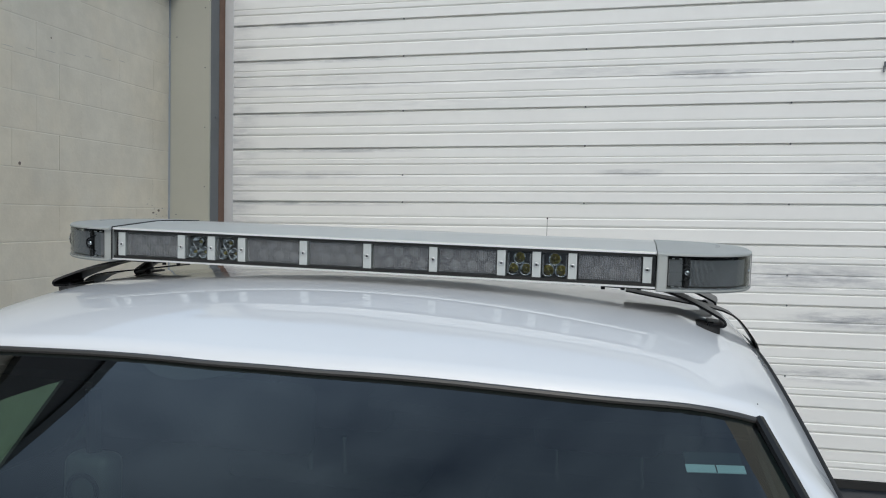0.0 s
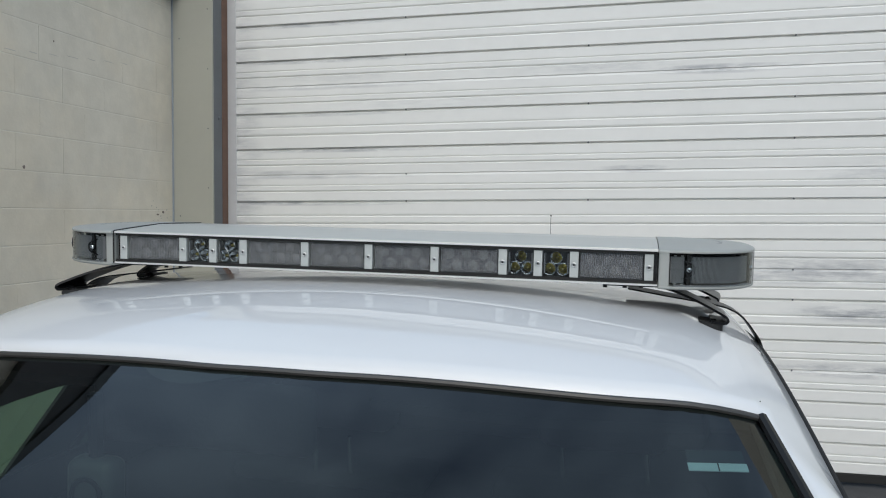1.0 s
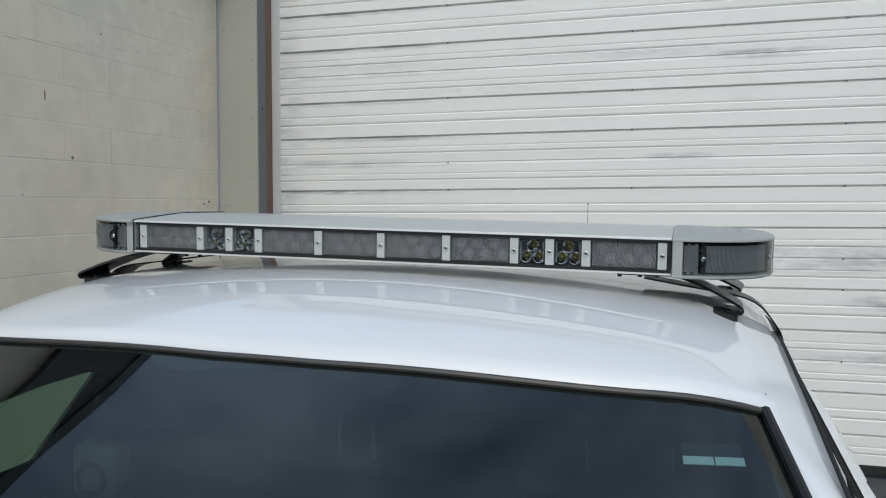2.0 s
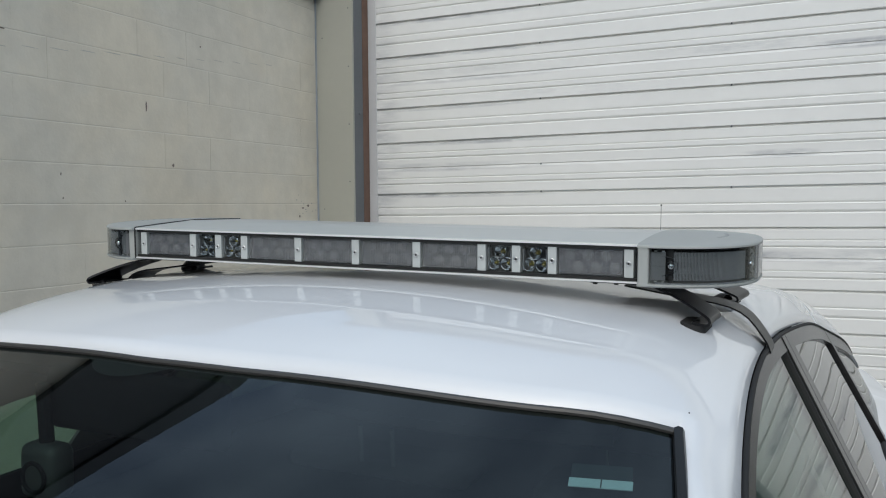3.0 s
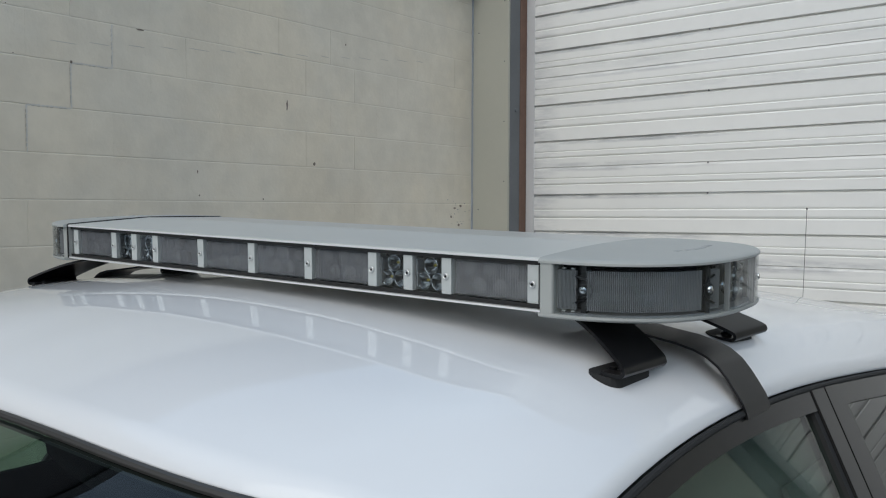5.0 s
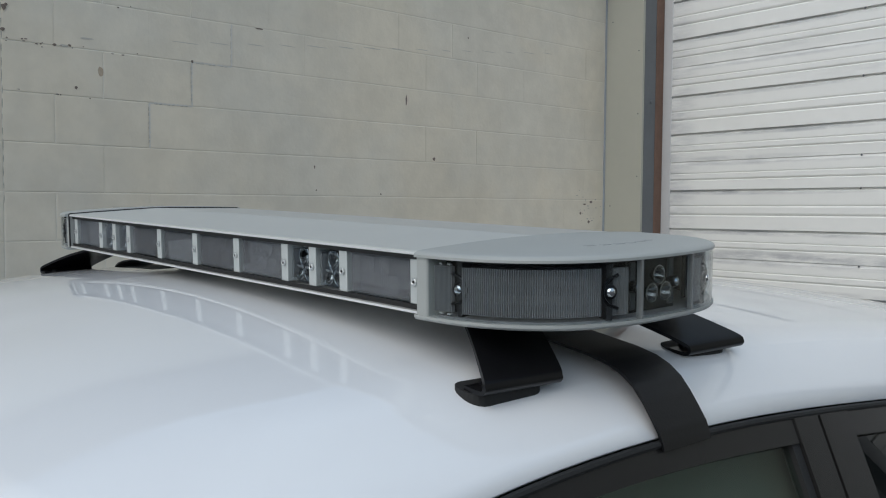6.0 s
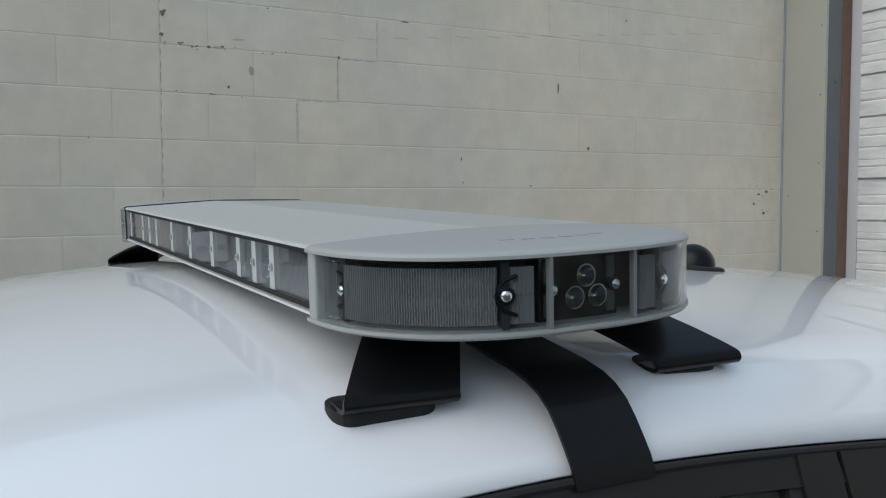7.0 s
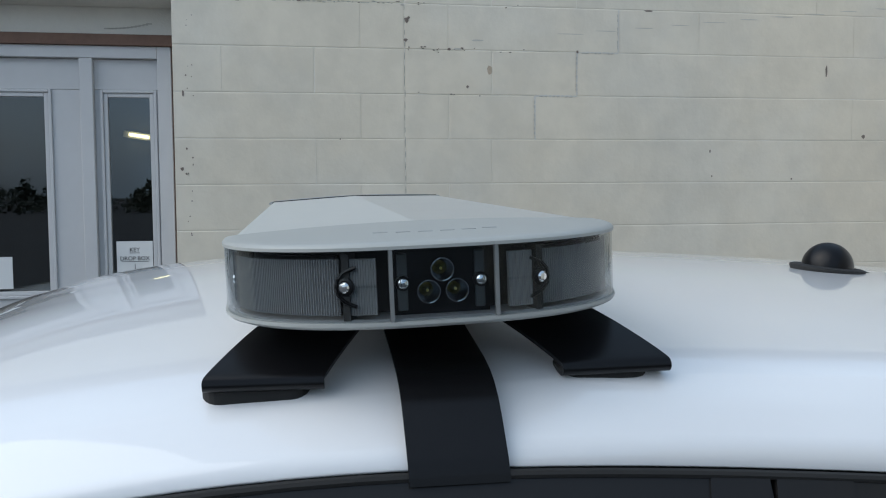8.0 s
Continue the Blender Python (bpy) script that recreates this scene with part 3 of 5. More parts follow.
us = sorted(set([round(-1 + i / 20, 4) for i in range(41)] + [U0, -U0, 0.975, -0.975, 0.93, -0.93]))
vs = [i / 44 for i in range(45)]
bm = sheet(bmesh.new(), roof_pt, us, vs)
for s in (1, -1):
    def pillar(k, v):
        a, b = glass_edge(v), rail_down(v)
        if v < 1e-6:
            u = U0 + (1 - U0) * k
            p = roof_pt(u, 0.0)
        else:
            t = v * 0.85 + 0.15
            p = a.lerp(b, k) + Vector((0.25, -0.25, 0.5)) * (0.05 * math.sin(math.pi * k) * min(1, v * 8) * 0.8)
            w = max(0.0, 1 - v / 0.45)
            q = roof_pt(U0 + (1 - U0) * k, 0.0)
            q2 = q + (b - rail(YF))
            p = p.lerp(q2, w * w)
        return (s * p.x, p.y, p.z)
    sheet(bm, pillar, [0, (0.93 - U0) / (1 - U0), (0.95 - U0) / (1 - U0), (0.975 - U0) / (1 - U0), 1.0], [i / 30 for i in range(31)])

    def cpillar(k, v):
        y = REAR + (2.05 - REAR) * v
        e = rail(y)
        x = e.x * (1 - 0.28 * k)
        return (s * x, y, roof_z(x, y))
    sheet(bm, cpillar, lin(0, 1, 6), lin(0, 1, 16))
bmesh.ops.remove_doubles(bm, verts=bm.verts, dist=0.0008)
roof = part("roof", bm, M_PAINT, car, "glossy white roof panel", smooth=True)
sol = roof.modifiers.new("thickness", "SOLIDIFY")
sol.thickness, sol.offset = 0.004, -1.0


def rear_glass(u, v):
    y = REAR + (2.05 - REAR) * v
    x = u * rail(y).x * 0.715
    return (x, y, roof_z(x, y) - 0.004)


part("roof_plug", lathe(bmesh.new(), [(0.0009, -0.002), (0.0009, 0.0004), (0.0005, 0.0007)], Matrix.Translation((0.554, -0.27, roof_z(0.554, -0.27))), 8), M_RUBBER, roof)
part("rear_window", slab(bmesh.new(), rear_glass, lin(-1, 1, 12), lin(0, 1, 10), 0.004), M_REAR, car, "dark rear window glass", smooth=True)


def wind(u, v):
    t = roof_pt(u * U0, 0.0) + Vector((0, -0.004, -0.0045))
    b = Vector((0.73 * u, -1.34 + 0.22 * u * u, 0.985))
    p = t.lerp(b, v)
    return p + (Vector((0, -0.018, 0.033)) + Vector((0.033 * u, -0.054, 0.033)) * (1 - u * u)) * math.sin(math.pi * v)


shield = part("windshield", sheet(bmesh.new(), wind, lin(-1, 1, 36), lin(0, 1, 30)), M_WIND, car, "green tinted windshield reflecting the sky", smooth=True)
shield.visible_shadow = False
top_edge = [Vector(wind(u, 0.0)) + Vector((0, -0.001, 0.002)) for u in lin(-1, 1, 40)]
part("top_seal", tube(bmesh.new(), top_edge, 0.0038, 8), M_SEALTOP, shield, "black rubber windshield seal", smooth=True)
for s in (1, -1):
    pts = [Vector(wind(s * 0.995, v)) + Vector((s * 0.001, 0, 0.003)) for v in lin(0.0, 1, 30)]
    part("side_seal", tube(bmesh.new(), pts, 0.006, 8), M_TRIMBLK, shield, smooth=True)

# black printed border behind the glass: a thin band along the top, deeper at the mirror
def border(u, v):
    x = -0.98 + 1.96 * u
    d = 0.006 + 0.030 * max(0.0, 1 - ((x + 0.16) / 0.11) ** 2)
    p = wind(x, 0.002 + d * v)
    return (p.x, p.y, p.z - 0.0015)


part("black_border", sheet(bmesh.new(), border, lin(0, 1, 120), lin(0, 1, 4)), M_RUBBER, shield)

# sticker near the top corner of the windshield
stk = thing("sticker", pose(0.490, -0.416, 1.366, 27, 0, 8), "pale blue registration sticker inside the windshield", "sticker")
part("band", boxed(-0.029, 0.029, -0.0055, 0.0055, -0.0005, 0.0005), M_STICK, stk)
part("upper_sheet", boxed(-0.028, 0.028, 0.006, 0.024, -0.0006, 0.0004), mat("faded clear film", (0.014, 0.017, 0.02), 0.3), stk)
part("mark", boxed(0.0, 0.0012, -0.0055, 0.006, 0.0006, 0.0010), M_INK, stk)


def side(y, z, off=0.0):
    n = Vector((1, 0, 0.55)).normalized()
    return Vector((side_x(y, z), y, z)) + n * off


def band(bm, lo, hi, n, s, off, t):
    """A strip of the window side between two curves lo(k) and hi(k) of (y, z)."""
    def f(a, b):
        p, q = lo(a), hi(a)
        w = side(p[0] + (q[0] - p[0]) * b, p[1] + (q[1] - p[1]) * b, off)
        return (s * w.x, w.y, w.z)
    return slab(bm, f, lin(0, 1, n), lin(0, 1, 3), t * s)


def glass_top(y):
    return rail_z(y) - 0.024 - 0.014 * max(0.0, y)


BELT = 0.99


def post(y0, y1, slant):
    """The two edges of an upright window post between y0 and y1 at its head, leaning by slant down to the belt."""
    def edge(y):
        return lambda k: (y + slant * k, rail_z(y) - 0.003 + (BELT - rail_z(y)) * k)
    return edge(y0), edge(y1)


for s in (1, -1):
    fd = part("front_door_frame", band(bmesh.new(), lambda k: (-0.95 + 1.318 * k, glass_top(-0.95 + 1.318 * k)), lambda k: (-0.95 + 1.318 * k, rail_z(-0.95 + 1.318 * k) - 0.006), 40, s, 0.001, 0.012), M_TRIMBLK, car, "charcoal front door window frame", smooth=True)
    part("centre_pillar", band(bmesh.new(), *post(0.325, 0.368, -0.08), 8, s, 0.0026, 0.02), M_TRIMBLK, fd)
    part("pillar_seal", band(bmesh.new(), *post(0.312, 0.3245, -0.08), 8, s, -0.001, 0.012), M_RUBBER, fd)
    rd = part("rear_door_frame", band(bmesh.new(), lambda k: (0.373 + 1.58 * k, glass_top(0.373 + 1.58 * k)), lambda k: (0.373 + 1.58 * k, rail_z(0.373 + 1.58 * k) - 0.006), 36, s, 0.001, 0.012), M_TRIMBLK, car, "charcoal rear door window frame", smooth=True)
    part("rear_pillar", band(bmesh.new(), *post(0.373, 0.430, -0.08), 8, s, 0.0026, 0.02), M_TRIMBLK, rd)
    part("divider_bar", band(bmesh.new(), *post(1.36, 1.42, 0.06), 8, s, 0.0015, 0.02), M_TRIMBLK, rd)
    seal = [side(y, rail_z(y) - 0.0050, 0.0012) for y in lin(-1.12, 2.0, 70)]
    part("rail_seal", tube(bmesh.new(), [(s * p.x, p.y, p.z) for p in seal], 0.0034, 8), M_RUBBER, car, "black rubber roof rail seal", smooth=True)
    for nm, ya, yb in (("front_side_glass", -1.05, 0.33), ("rear_side_glass", 0.40, 1.38), ("quarter_glass", 1.40, 1.95)):
        la, lb = (0.0 if ya < 0 else (-0.09 if ya < 1 else 0.06)), (-0.06 if yb < 1 else (0.06 if yb < 1.5 else 0.0))
        bm = band(bmesh.new(), lambda k: (ya + la + (yb + lb - ya - la) * k, BELT), lambda k: (ya + (yb - ya) * k, max(BELT + 0.01, glass_top(ya + (yb - ya) * k) + 0.004)), 20, s, -0.006, 0.004)
        g = part(nm, bm, M_SIDE if nm[0] == "f" else M_REAR, car, "green tinted side window", smooth=True)
        g.visible_shadow = False


# lower body
WHEELS = (-1.42, 1.55)


def half_w(y):
    return 0.94 - 0.16 * max(0.0, (abs(y - 0.05) - 1.5) / 1.15) ** 2


def top_z(y):
    if y < -1.2:
        return 0.985 - 0.22 * ((-1.2 - y) / 1.4) ** 1.6
    return 0.985 + 0.04 * max(0, min(1, (y - 1.2) / 0.8))


def low_z(y):
    b = 0.20
    for w in WHEELS:
        if abs(y - w) < 0.38:
            b = max(b, 0.30 + math.sqrt(0.38 ** 2 - (y - w) ** 2))
    return b


def hull(k, y):
    """Around the car's section: k from -1 (right sill) over the top to 1 (left sill)."""
    a = abs(k)
    w, t, lo = half_w(y), top_z(y), low_z(y)
    if a < 0.6:
        x = w * 0.89 * (a / 0.6)
        z = t + 0.03 * (1 - (a / 0.6) ** 2) * (1 if y < -1.2 or y > 1.9 else 0)
    elif a < 0.72:
        f = (a - 0.6) / 0.12 * math.pi / 2
        x, z = w * 0.89 + w * 0.11 * math.sin(f), t - 0.09 * (1 - math.cos(f))
    else:
        f = (a - 0.72) / 0.28
        x, z = w - 0.03 * f * f, (t - 0.09) + (lo - t + 0.09) * f
    return (math.copysign(x, k), y, z)


ys = sorted(set([round(-2.55 + 0.05 * i, 3) for i in range(101)] + [w + d for w in WHEELS for d in (-0.379, 0.379, -0.36, 0.36)]))
bm = sheet(bmesh.new(), hull, [k / 20 for k in range(-20, 21)], ys)
bm.faces.new([v for v in bm.verts if abs(v.co.y + 2.55) < 1e-4])
bm.faces.new([v for v in bm.verts if abs(v.co.y - max(ys)) < 1e-4])
body = part("body", bm, M_PAINT, car, "white lower body with bonnet and boot", smooth=True)
sol = body.modifiers.new("thickness", "SOLIDIFY")
sol.thickness, sol.offset = 0.006, -1.0
part("bonnet_gap", boxed(-0.80, 0.80, -1.232, -1.226, 0.97, 0.991), M_RUBBER, body)
for w in WHEELS:
    for s in (1, -1):
        lift = 0.0234 * s * 0.83
        wm = Matrix.Translation((s * 0.83, w, 0.27 + lift)) @ pose(0, 0, 0, 0, 90 * s, 0)
        wh = part("wheel", lathe(bmesh.new(), [(0.20, -0.10), (0.31, -0.11), (0.33, -0.08), (0.33, 0.07), (0.31, 0.095), (0.22, 0.10), (0.215, 0.08)], wm, 36), M_TYRE, car, "black tyre on a steel wheel", smooth=True)
        part("rim", lathe(bmesh.new(), [(0.05, 0.075), (0.09, 0.06), (0.16, 0.05), (0.20, 0.07), (0.214, 0.09), (0.214, 0.05)], wm, 24), M_STEEL, wh, smooth=True)
for s in (1, -1):
    part("headlight", boxed(s * 0.62 - 0.16, s * 0.62 + 0.16, -2.562, -2.548, 0.60, 0.70, bevel=0.02), M_LED, car)

# cabin seen through the windshield
part("cabin_floor", boxed(-0.833, 0.833, -1.15, 1.95, 0.991, 0.997), M_SEAT, car)
part("parcel_shelf", boxed(-0.79, 0.79, 1.21, 1.96, 1.027, 1.042, bevel=0.004), M_SEAT, car, "dark cloth shelf below the rear window")
part("headliner", sheet(bmesh.new(), lambda u, v: (lambda p: (p.x, p.y, p.z - 0.028))(roof_pt(u, v)), lin(-0.96, 0.96, 16), lin(0.03, 1, 16)), M_LINER, car)
bm = sheet(bmesh.new(), lambda u, v: (0.70 * u, -1.22 + 0.16 * u * u + 0.34 * v, 0.998 + 0.05 * math.sin(math.pi * v)), lin(-1, 1, 14), lin(0, 1, 10))
part("dashboard", bm, M_CAB, car, smooth=True)
for x, posts in ((-0.25, (-0.27, -0.19)), (0.355, (0.265, 0.447))):
    seat = part("front_seat", boxed(x - 0.23, x + 0.23, 0.52, 0.68, 0.998, 1.045, bevel=0.02, seg=3), M_SEAT, car, "dark cloth front seat back", smooth=True)
    part("headrest", boxed(x - 0.14, x + 0.14, 0.56, 0.66, 1.115, 1.24, bevel=0.035, seg=3), M_CAB, seat, smooth=True)
    for px in posts:
        part("headrest_post", tube(bmesh.new(), [(px + 0.006, 0.50 if px < 0 else 0.60, 1.045), (px, 0.50 if px < 0 else 0.60, 1.125)], 0.006, 10), M_POST, seat, "bright chrome headrest post", smooth=True)
for s in (1, -1):
    def trim(a, b):
        """Inner roof rail lining above the side windows."""
        y = -0.85 + 2.6 * a
        z = rail_z(y) - 0.015 - 0.145 * b
        return (s * (side_x(y, z) - 0.035 - 0.03 * (1 - b)), y, z)
    part("rail_lining", slab(bmesh.new(), trim, lin(0, 1, 24), lin(0, 1, 3), 0.006 * s), M_LINER, car, smooth=True)

    def trim(a, b):
        y = 0.20 + 0.20 * a - 0.13 * b
        z = rail_z(0.3) - 0.09 - 0.34 * b
        return (s * (side_x(y, z) - 0.035), y, z)
    part("pillar_lining", slab(bmesh.new(), trim, lin(0, 1, 4), lin(0, 1, 8), 0.006 * s), M_LINER, car, smooth=True)
for s in (1, -1):
    def trim(a, b):
        """Inner door panel below the side windows."""
        y = -0.95 + 2.7 * a
        z = 0.995 + 0.115 * b
        return (s * (side_x(y, z) - 0.05), y, z)
    part("door_panel", slab(bmesh.new(), trim, lin(0, 1, 20), lin(0, 1, 3), 0.006 * s), M_CAB, car, smooth=True)
part("rear_seat", boxed(-0.62, 0.62, 1.05, 1.2, 0.998, 1.22, bevel=0.05, seg=3), M_SEAT, car, "dark cloth rear seat", smooth=True)
for x in (-0.30, 0.30):
    vis = slab(bmesh.new(), lambda u, v: (x + 0.19 * u, -0.36 + 0.15 * v + 0.03 * u * u, 1.405 + 0.02 * v - 0.012 * x), lin(-1, 1, 10), lin(0, 1, 4), 0.012)
    part("sun_visor", vis, M_CAB, car, "grey folded sun visor", smooth=True)
mir = part("rear_view_mirror", boxed(-0.205, 0.070, -0.412, -0.384, 1.345, 1.425, bevel=0.0136, seg=4), M_CAB, car, "black rear-view mirror housing", smooth=True)
M_DCAM = mat("dark grey camera plastic", (0.030, 0.032, 0.033), 0.5, var=0.1)
dc = part("dash_camera", boxed(-0.220, -0.158, -0.440, -0.400, 1.262, 1.332, bevel=0.014, seg=3), M_DCAM, car, "small dark grey dashboard camera", smooth=True)
part("lens_ring", tube(bmesh.new(), [(-0.189 + 0.018 * math.cos(a), -0.441, 1.292 + 0.018 * math.sin(a)) for a in lin(0, 2 * math.pi, 20)], 0.003, 6), M_CAB, dc)
part("camera_stalk", tube(bmesh.new(), [(-0.189, -0.42, 1.33), (-0.189, -0.425, 1.405)], 0.009), M_CAB, dc)
part("camera_cable", tube(bmesh.new(), [(-0.189 - 0.05 * math.sin(a), -0.40 + 0.03 * a, 1.40 - 0.025 * math.sin(a)) for a in lin(0, 3.1, 12)], 0.003), M_CAB, dc)

# ---- dome antenna on the roof ----
dy, dx = 0.777, 0.04
ant = thing("dome_antenna", CAR @ Matrix.Translation((dx, dy, roof_z(dx, dy))) @ pose(0, 0, 0, -6, 1, 0), "black dome antenna with a flat rim on the roof", "antenna")
part("flange", lathe(bmesh.new(), [(0.044, -0.004), (0.046, 0.002), (0.046, 0.0045), (0.042, 0.006)], Matrix.Diagonal((1, 1.12, 1, 1)), 32), M_RUBBER, ant, smooth=False)
prof = [(0.0345 * math.cos(a), 0.005 + 0.034 * math.sin(a)) for a in lin(0.0, 1.5, 10)]
part("dome", lathe(bmesh.new(), prof, Matrix(), 32), M_BLACK, ant, "shiny black plastic dome", smooth=True)
part("cable_lug", boxed(-0.010, 0.010, 0.048, 0.062, -0.005, 0.003, bevel=0.003), M_RUBBER, ant)

# ---- thin whip antenna on the boot ----
whip = thing("whip_antenna", CAR @ Matrix.Translation((0.068, 2.262, 1.03)), "thin black whip antenna standing on the boot lid", "antenna")
part("base", lathe(bmesh.new(), [(0.022, -0.02), (0.022, 0.01), (0.012, 0.03), (0.006, 0.05)], Matrix(), 16), M_BLACK, whip, smooth=True)
part("rod", tube(bmesh.new(), [(0, 0, 0.04), (-0.001, 0, 0.3), (-0.001, 0, 0.588)], 0.0009, 6), M_BLACK, whip)
tip = bmesh.new()
bmesh.ops.create_uvsphere(tip, u_segments=8, v_segments=6, radius=0.0035, matrix=Matrix.Translation((-0.001, 0, 0.59)))
part("tip", tip, M_BLACK, whip)

# ---- the light bar ----
BAR = CAR @ Matrix.Translation((0, 0, 1.55)) @ pose(0, 0, 0, 2.1, 0, -0.13)
bar = thing("light_bar", BAR, "grey aluminium emergency light bar, lamps off, strapped on a car roof", "light bar")
YC, HALF = 0.1450, 0.1472
LIP, CROWN = 0.0275, 0.0055


def crown_z(k):
    return LIP + CROWN * min(1 - abs(k), 0.985)


# the top is a front and a rear sheet that meet in a low ridge; the front's paler material paints in its brighter sheen
prof = [(0.0010, 0.0215), (0.0010, 0.0238), (-0.0030, 0.0240), (-0.0030, 0.026), (YC - HALF, crown_z(-1)), (YC, crown_z(0.0)), (YC, 0.0215)]
part("front_top", prism(bmesh.new(), prof, lambda a, b, d: (d, a, b), -0.4425, 0.4425), M_TOP, bar, "aluminium front top sheet, paled to stand for its sheen")
prof = [(YC + 0.0002, 0.0215), (YC + 0.0002, crown_z(0.0) - 0.0003), (YC + HALF, crown_z(1)), (0.2930, 0.026), (0.2930, 0.0215)]
part("rear_top", prism(bmesh.new(), prof, lambda a, b, d: (d, a, b), -0.4425, 0.4425), M_ALU, bar, "grey aluminium rear top sheet")
prof = [(0.0010, -0.0215), (0.0010, -0.0238), (-0.0030, -0.0240), (-0.0030, -0.0250), (0.0, -0.0270), (0.290, -0.0270), (0.2930, -0.0250), (0.2930, -0.0215)]
part("bottom_tray", prism(bmesh.new(), prof, lambda a, b, d: (d, a, b), -0.4425, 0.4425), M_ALU, bar)
part("core", boxed(-0.4420, 0.4420, 0.0190, 0.285, -0.0213, 0.0213), M_DARK, bar, "dark grey inner chassis")
for z0, z1 in ((0.0197, 0.0237), (-0.0237, -0.0193)):
    part("gasket", boxed(-0.4420, 0.4420, 0.0004, 0.0009, z0, z1), M_RUBBER, bar)

# thin whitish strips paint the bright reflection along both front lips
M_LIP_GLINT = mat("pale painted edge highlight", (0.80, 0.80, 0.79), 0.35, metal=0.3)
for z0, z1 in ((0.0242, 0.0262), (-0.0262, -0.0242)):
    part("lip_highlight", boxed(-0.4425, 0.4425, -0.0038, -0.0028, z0, z1), M_LIP_GLINT, bar)
pan = part("front_lens", boxed(-0.4420, 0.4420, 0.0022, 0.0030, -0.0192, 0.0196), M_FRONT, bar, "flat clear front lens behind the divider strips")
pan.visible_shadow = False

STRIPS = [0.0, 0.1065, 0.2128, 0.2663, 0.3202, 0.4290]
STRIP_AT, MODULE_AT = (0.001, 0.0035, 0.0), (0.001, 0.0062, 0.0)
xs = sorted(set(STRIPS + [-x for x in STRIPS]))
strip_bm = boxed(-0.0064, 0.0064, -0.0022, -0.0014, -0.0192, 0.0196, bevel=0.0003)
box(strip_bm, -0.0060, 0.0060, -0.0014, 0.0150, -0.0190, 0.0194)
strip = None
screw_prof = [(0.0036, 0.0), (0.0036, 0.0014), (0.0026, 0.0020), (0.0016, 0.0012)]
for x in xs:
    if strip is None:
        strip = part("divider_strip", strip_bm, M_STRIP, bar, "pale grey divider strip")
        strip.location = (x + STRIP_AT[0], STRIP_AT[1], STRIP_AT[2])
        sc = part("screw", lathe(bmesh.new(), screw_prof, pose(0, -0.0027, 0, 90, 0, 0), 12), M_STEEL, strip)
        so = part("screw_socket", lathe(bmesh.new(), [(0.0014, 0.0), (0.0014, 0.0016)], pose(0, -0.0030, 0, 90, 0, 0), 6), M_RUBBER, strip)
    else:
        o = twin(strip, Matrix.Translation((x + STRIP_AT[0], STRIP_AT[1], STRIP_AT[2])))
        twin(sc, Matrix(), o)
        twin(so, Matrix(), o)


def led(bm, x, z, y, r):
    """A small domed lens facing the front."""
    lathe(bm, [(r, 0.0), (r, 0.001), (r * 0.85, r * 0.35), (r * 0.5, r * 0.55), (r * 0.12, r * 0.62)], pose(x, y, z, 90, 0, 0), 14)


def wide_module(x0, x1):
    c, h = (x0 + x1) / 2, (x1 - x0) / 2
    mo = part("blue_led_module", boxed(x0, x1, 0.0095, 0.0125, -0.0185, 0.0185), M_DARK, bar, "unlit six-lamp led module behind a ribbed cover")
    mo.location = MODULE_AT
    bm = bmesh.new()
    for row, z in ((0, 0.0088), (1, -0.0086)):
        for k in range(3):
            led(bm, c + (k - 1) * 0.0265 + (0.006 if row else -0.006), z, 0.0092, 0.0085)
    part("led_lenses", bm, M_LED, mo, smooth=True)
    n = int((x1 - x0) / 0.0031)
    pitch = (x1 - x0 - 0.0036) / n
    pts = [(x0 + 0.0015, 0.0004)]
    for k in range(n):
        a = x0 + 0.0018 + k * pitch
        pts += [(a + 0.0002, 0.0004), (a + 0.0006, -0.0012), (a + pitch - 0.0006, -0.0012), (a + pitch - 0.0002, 0.0004)]
    pts += [(x1 - 0.0015, 0.0004), (x1 - 0.0015, 0.0010), (x0 + 0.0015, 0.0010)]
    cover = part("ribbed_cover", prism(bmesh.new(), pts, lambda a, b, d: (a, b, d), -0.0178, 0.0178), M_COVER, mo)
    cover.visible_shadow = False
    bm = boxed(x0 + 0.0004, x1 - 0.0004, -0.0010, 0.0095, 0.0178, 0.0190)
    box(bm, x0 + 0.0004, x1 - 0.0004, -0.0010, 0.0095, -0.0190, -0.0178)
    for cx in (c - 0.02, c + 0.02):
        box(bm, cx - 0.001, cx + 0.001, -0.0019, -0.0010, 0.0172, 0.0186)
        box(bm, cx - 0.001, cx + 0.001, -0.0019, -0.0010, -0.0186, -0.0172)
    part("cover_frame", bm, M_DARK, mo)


def cup(bm, m, r, depth):
    """A deep parabolic reflector opening upwards."""
    lathe(bm, [(r * k, depth * k * k) for k in (1.0, 0.93, 0.85, 0.76, 0.66, 0.55, 0.43, 0.3, 0.18)], m, 22, caps=False)


def optic(bm, bl, bt, m, r, depth):
    """One collimator: reflector, a led chip dome at its focus and a thin rim."""
    cup(bm, m, r, depth)
    f = r * r / (4 * depth)
    lathe(bl, [(f * 0.62, 0.0), (f * 0.62, f * 0.8), (f * 0.5, f * 1.15), (f * 0.26, f * 1.35), (0.0001, f * 1.4)], m, 12)
    tube(bt, [m @ Vector((r * 1.02 * math.cos(a), r * 1.02 * math.sin(a), depth)) for a in lin(0, 2 * math.pi, 22)], 0.0006, 5)


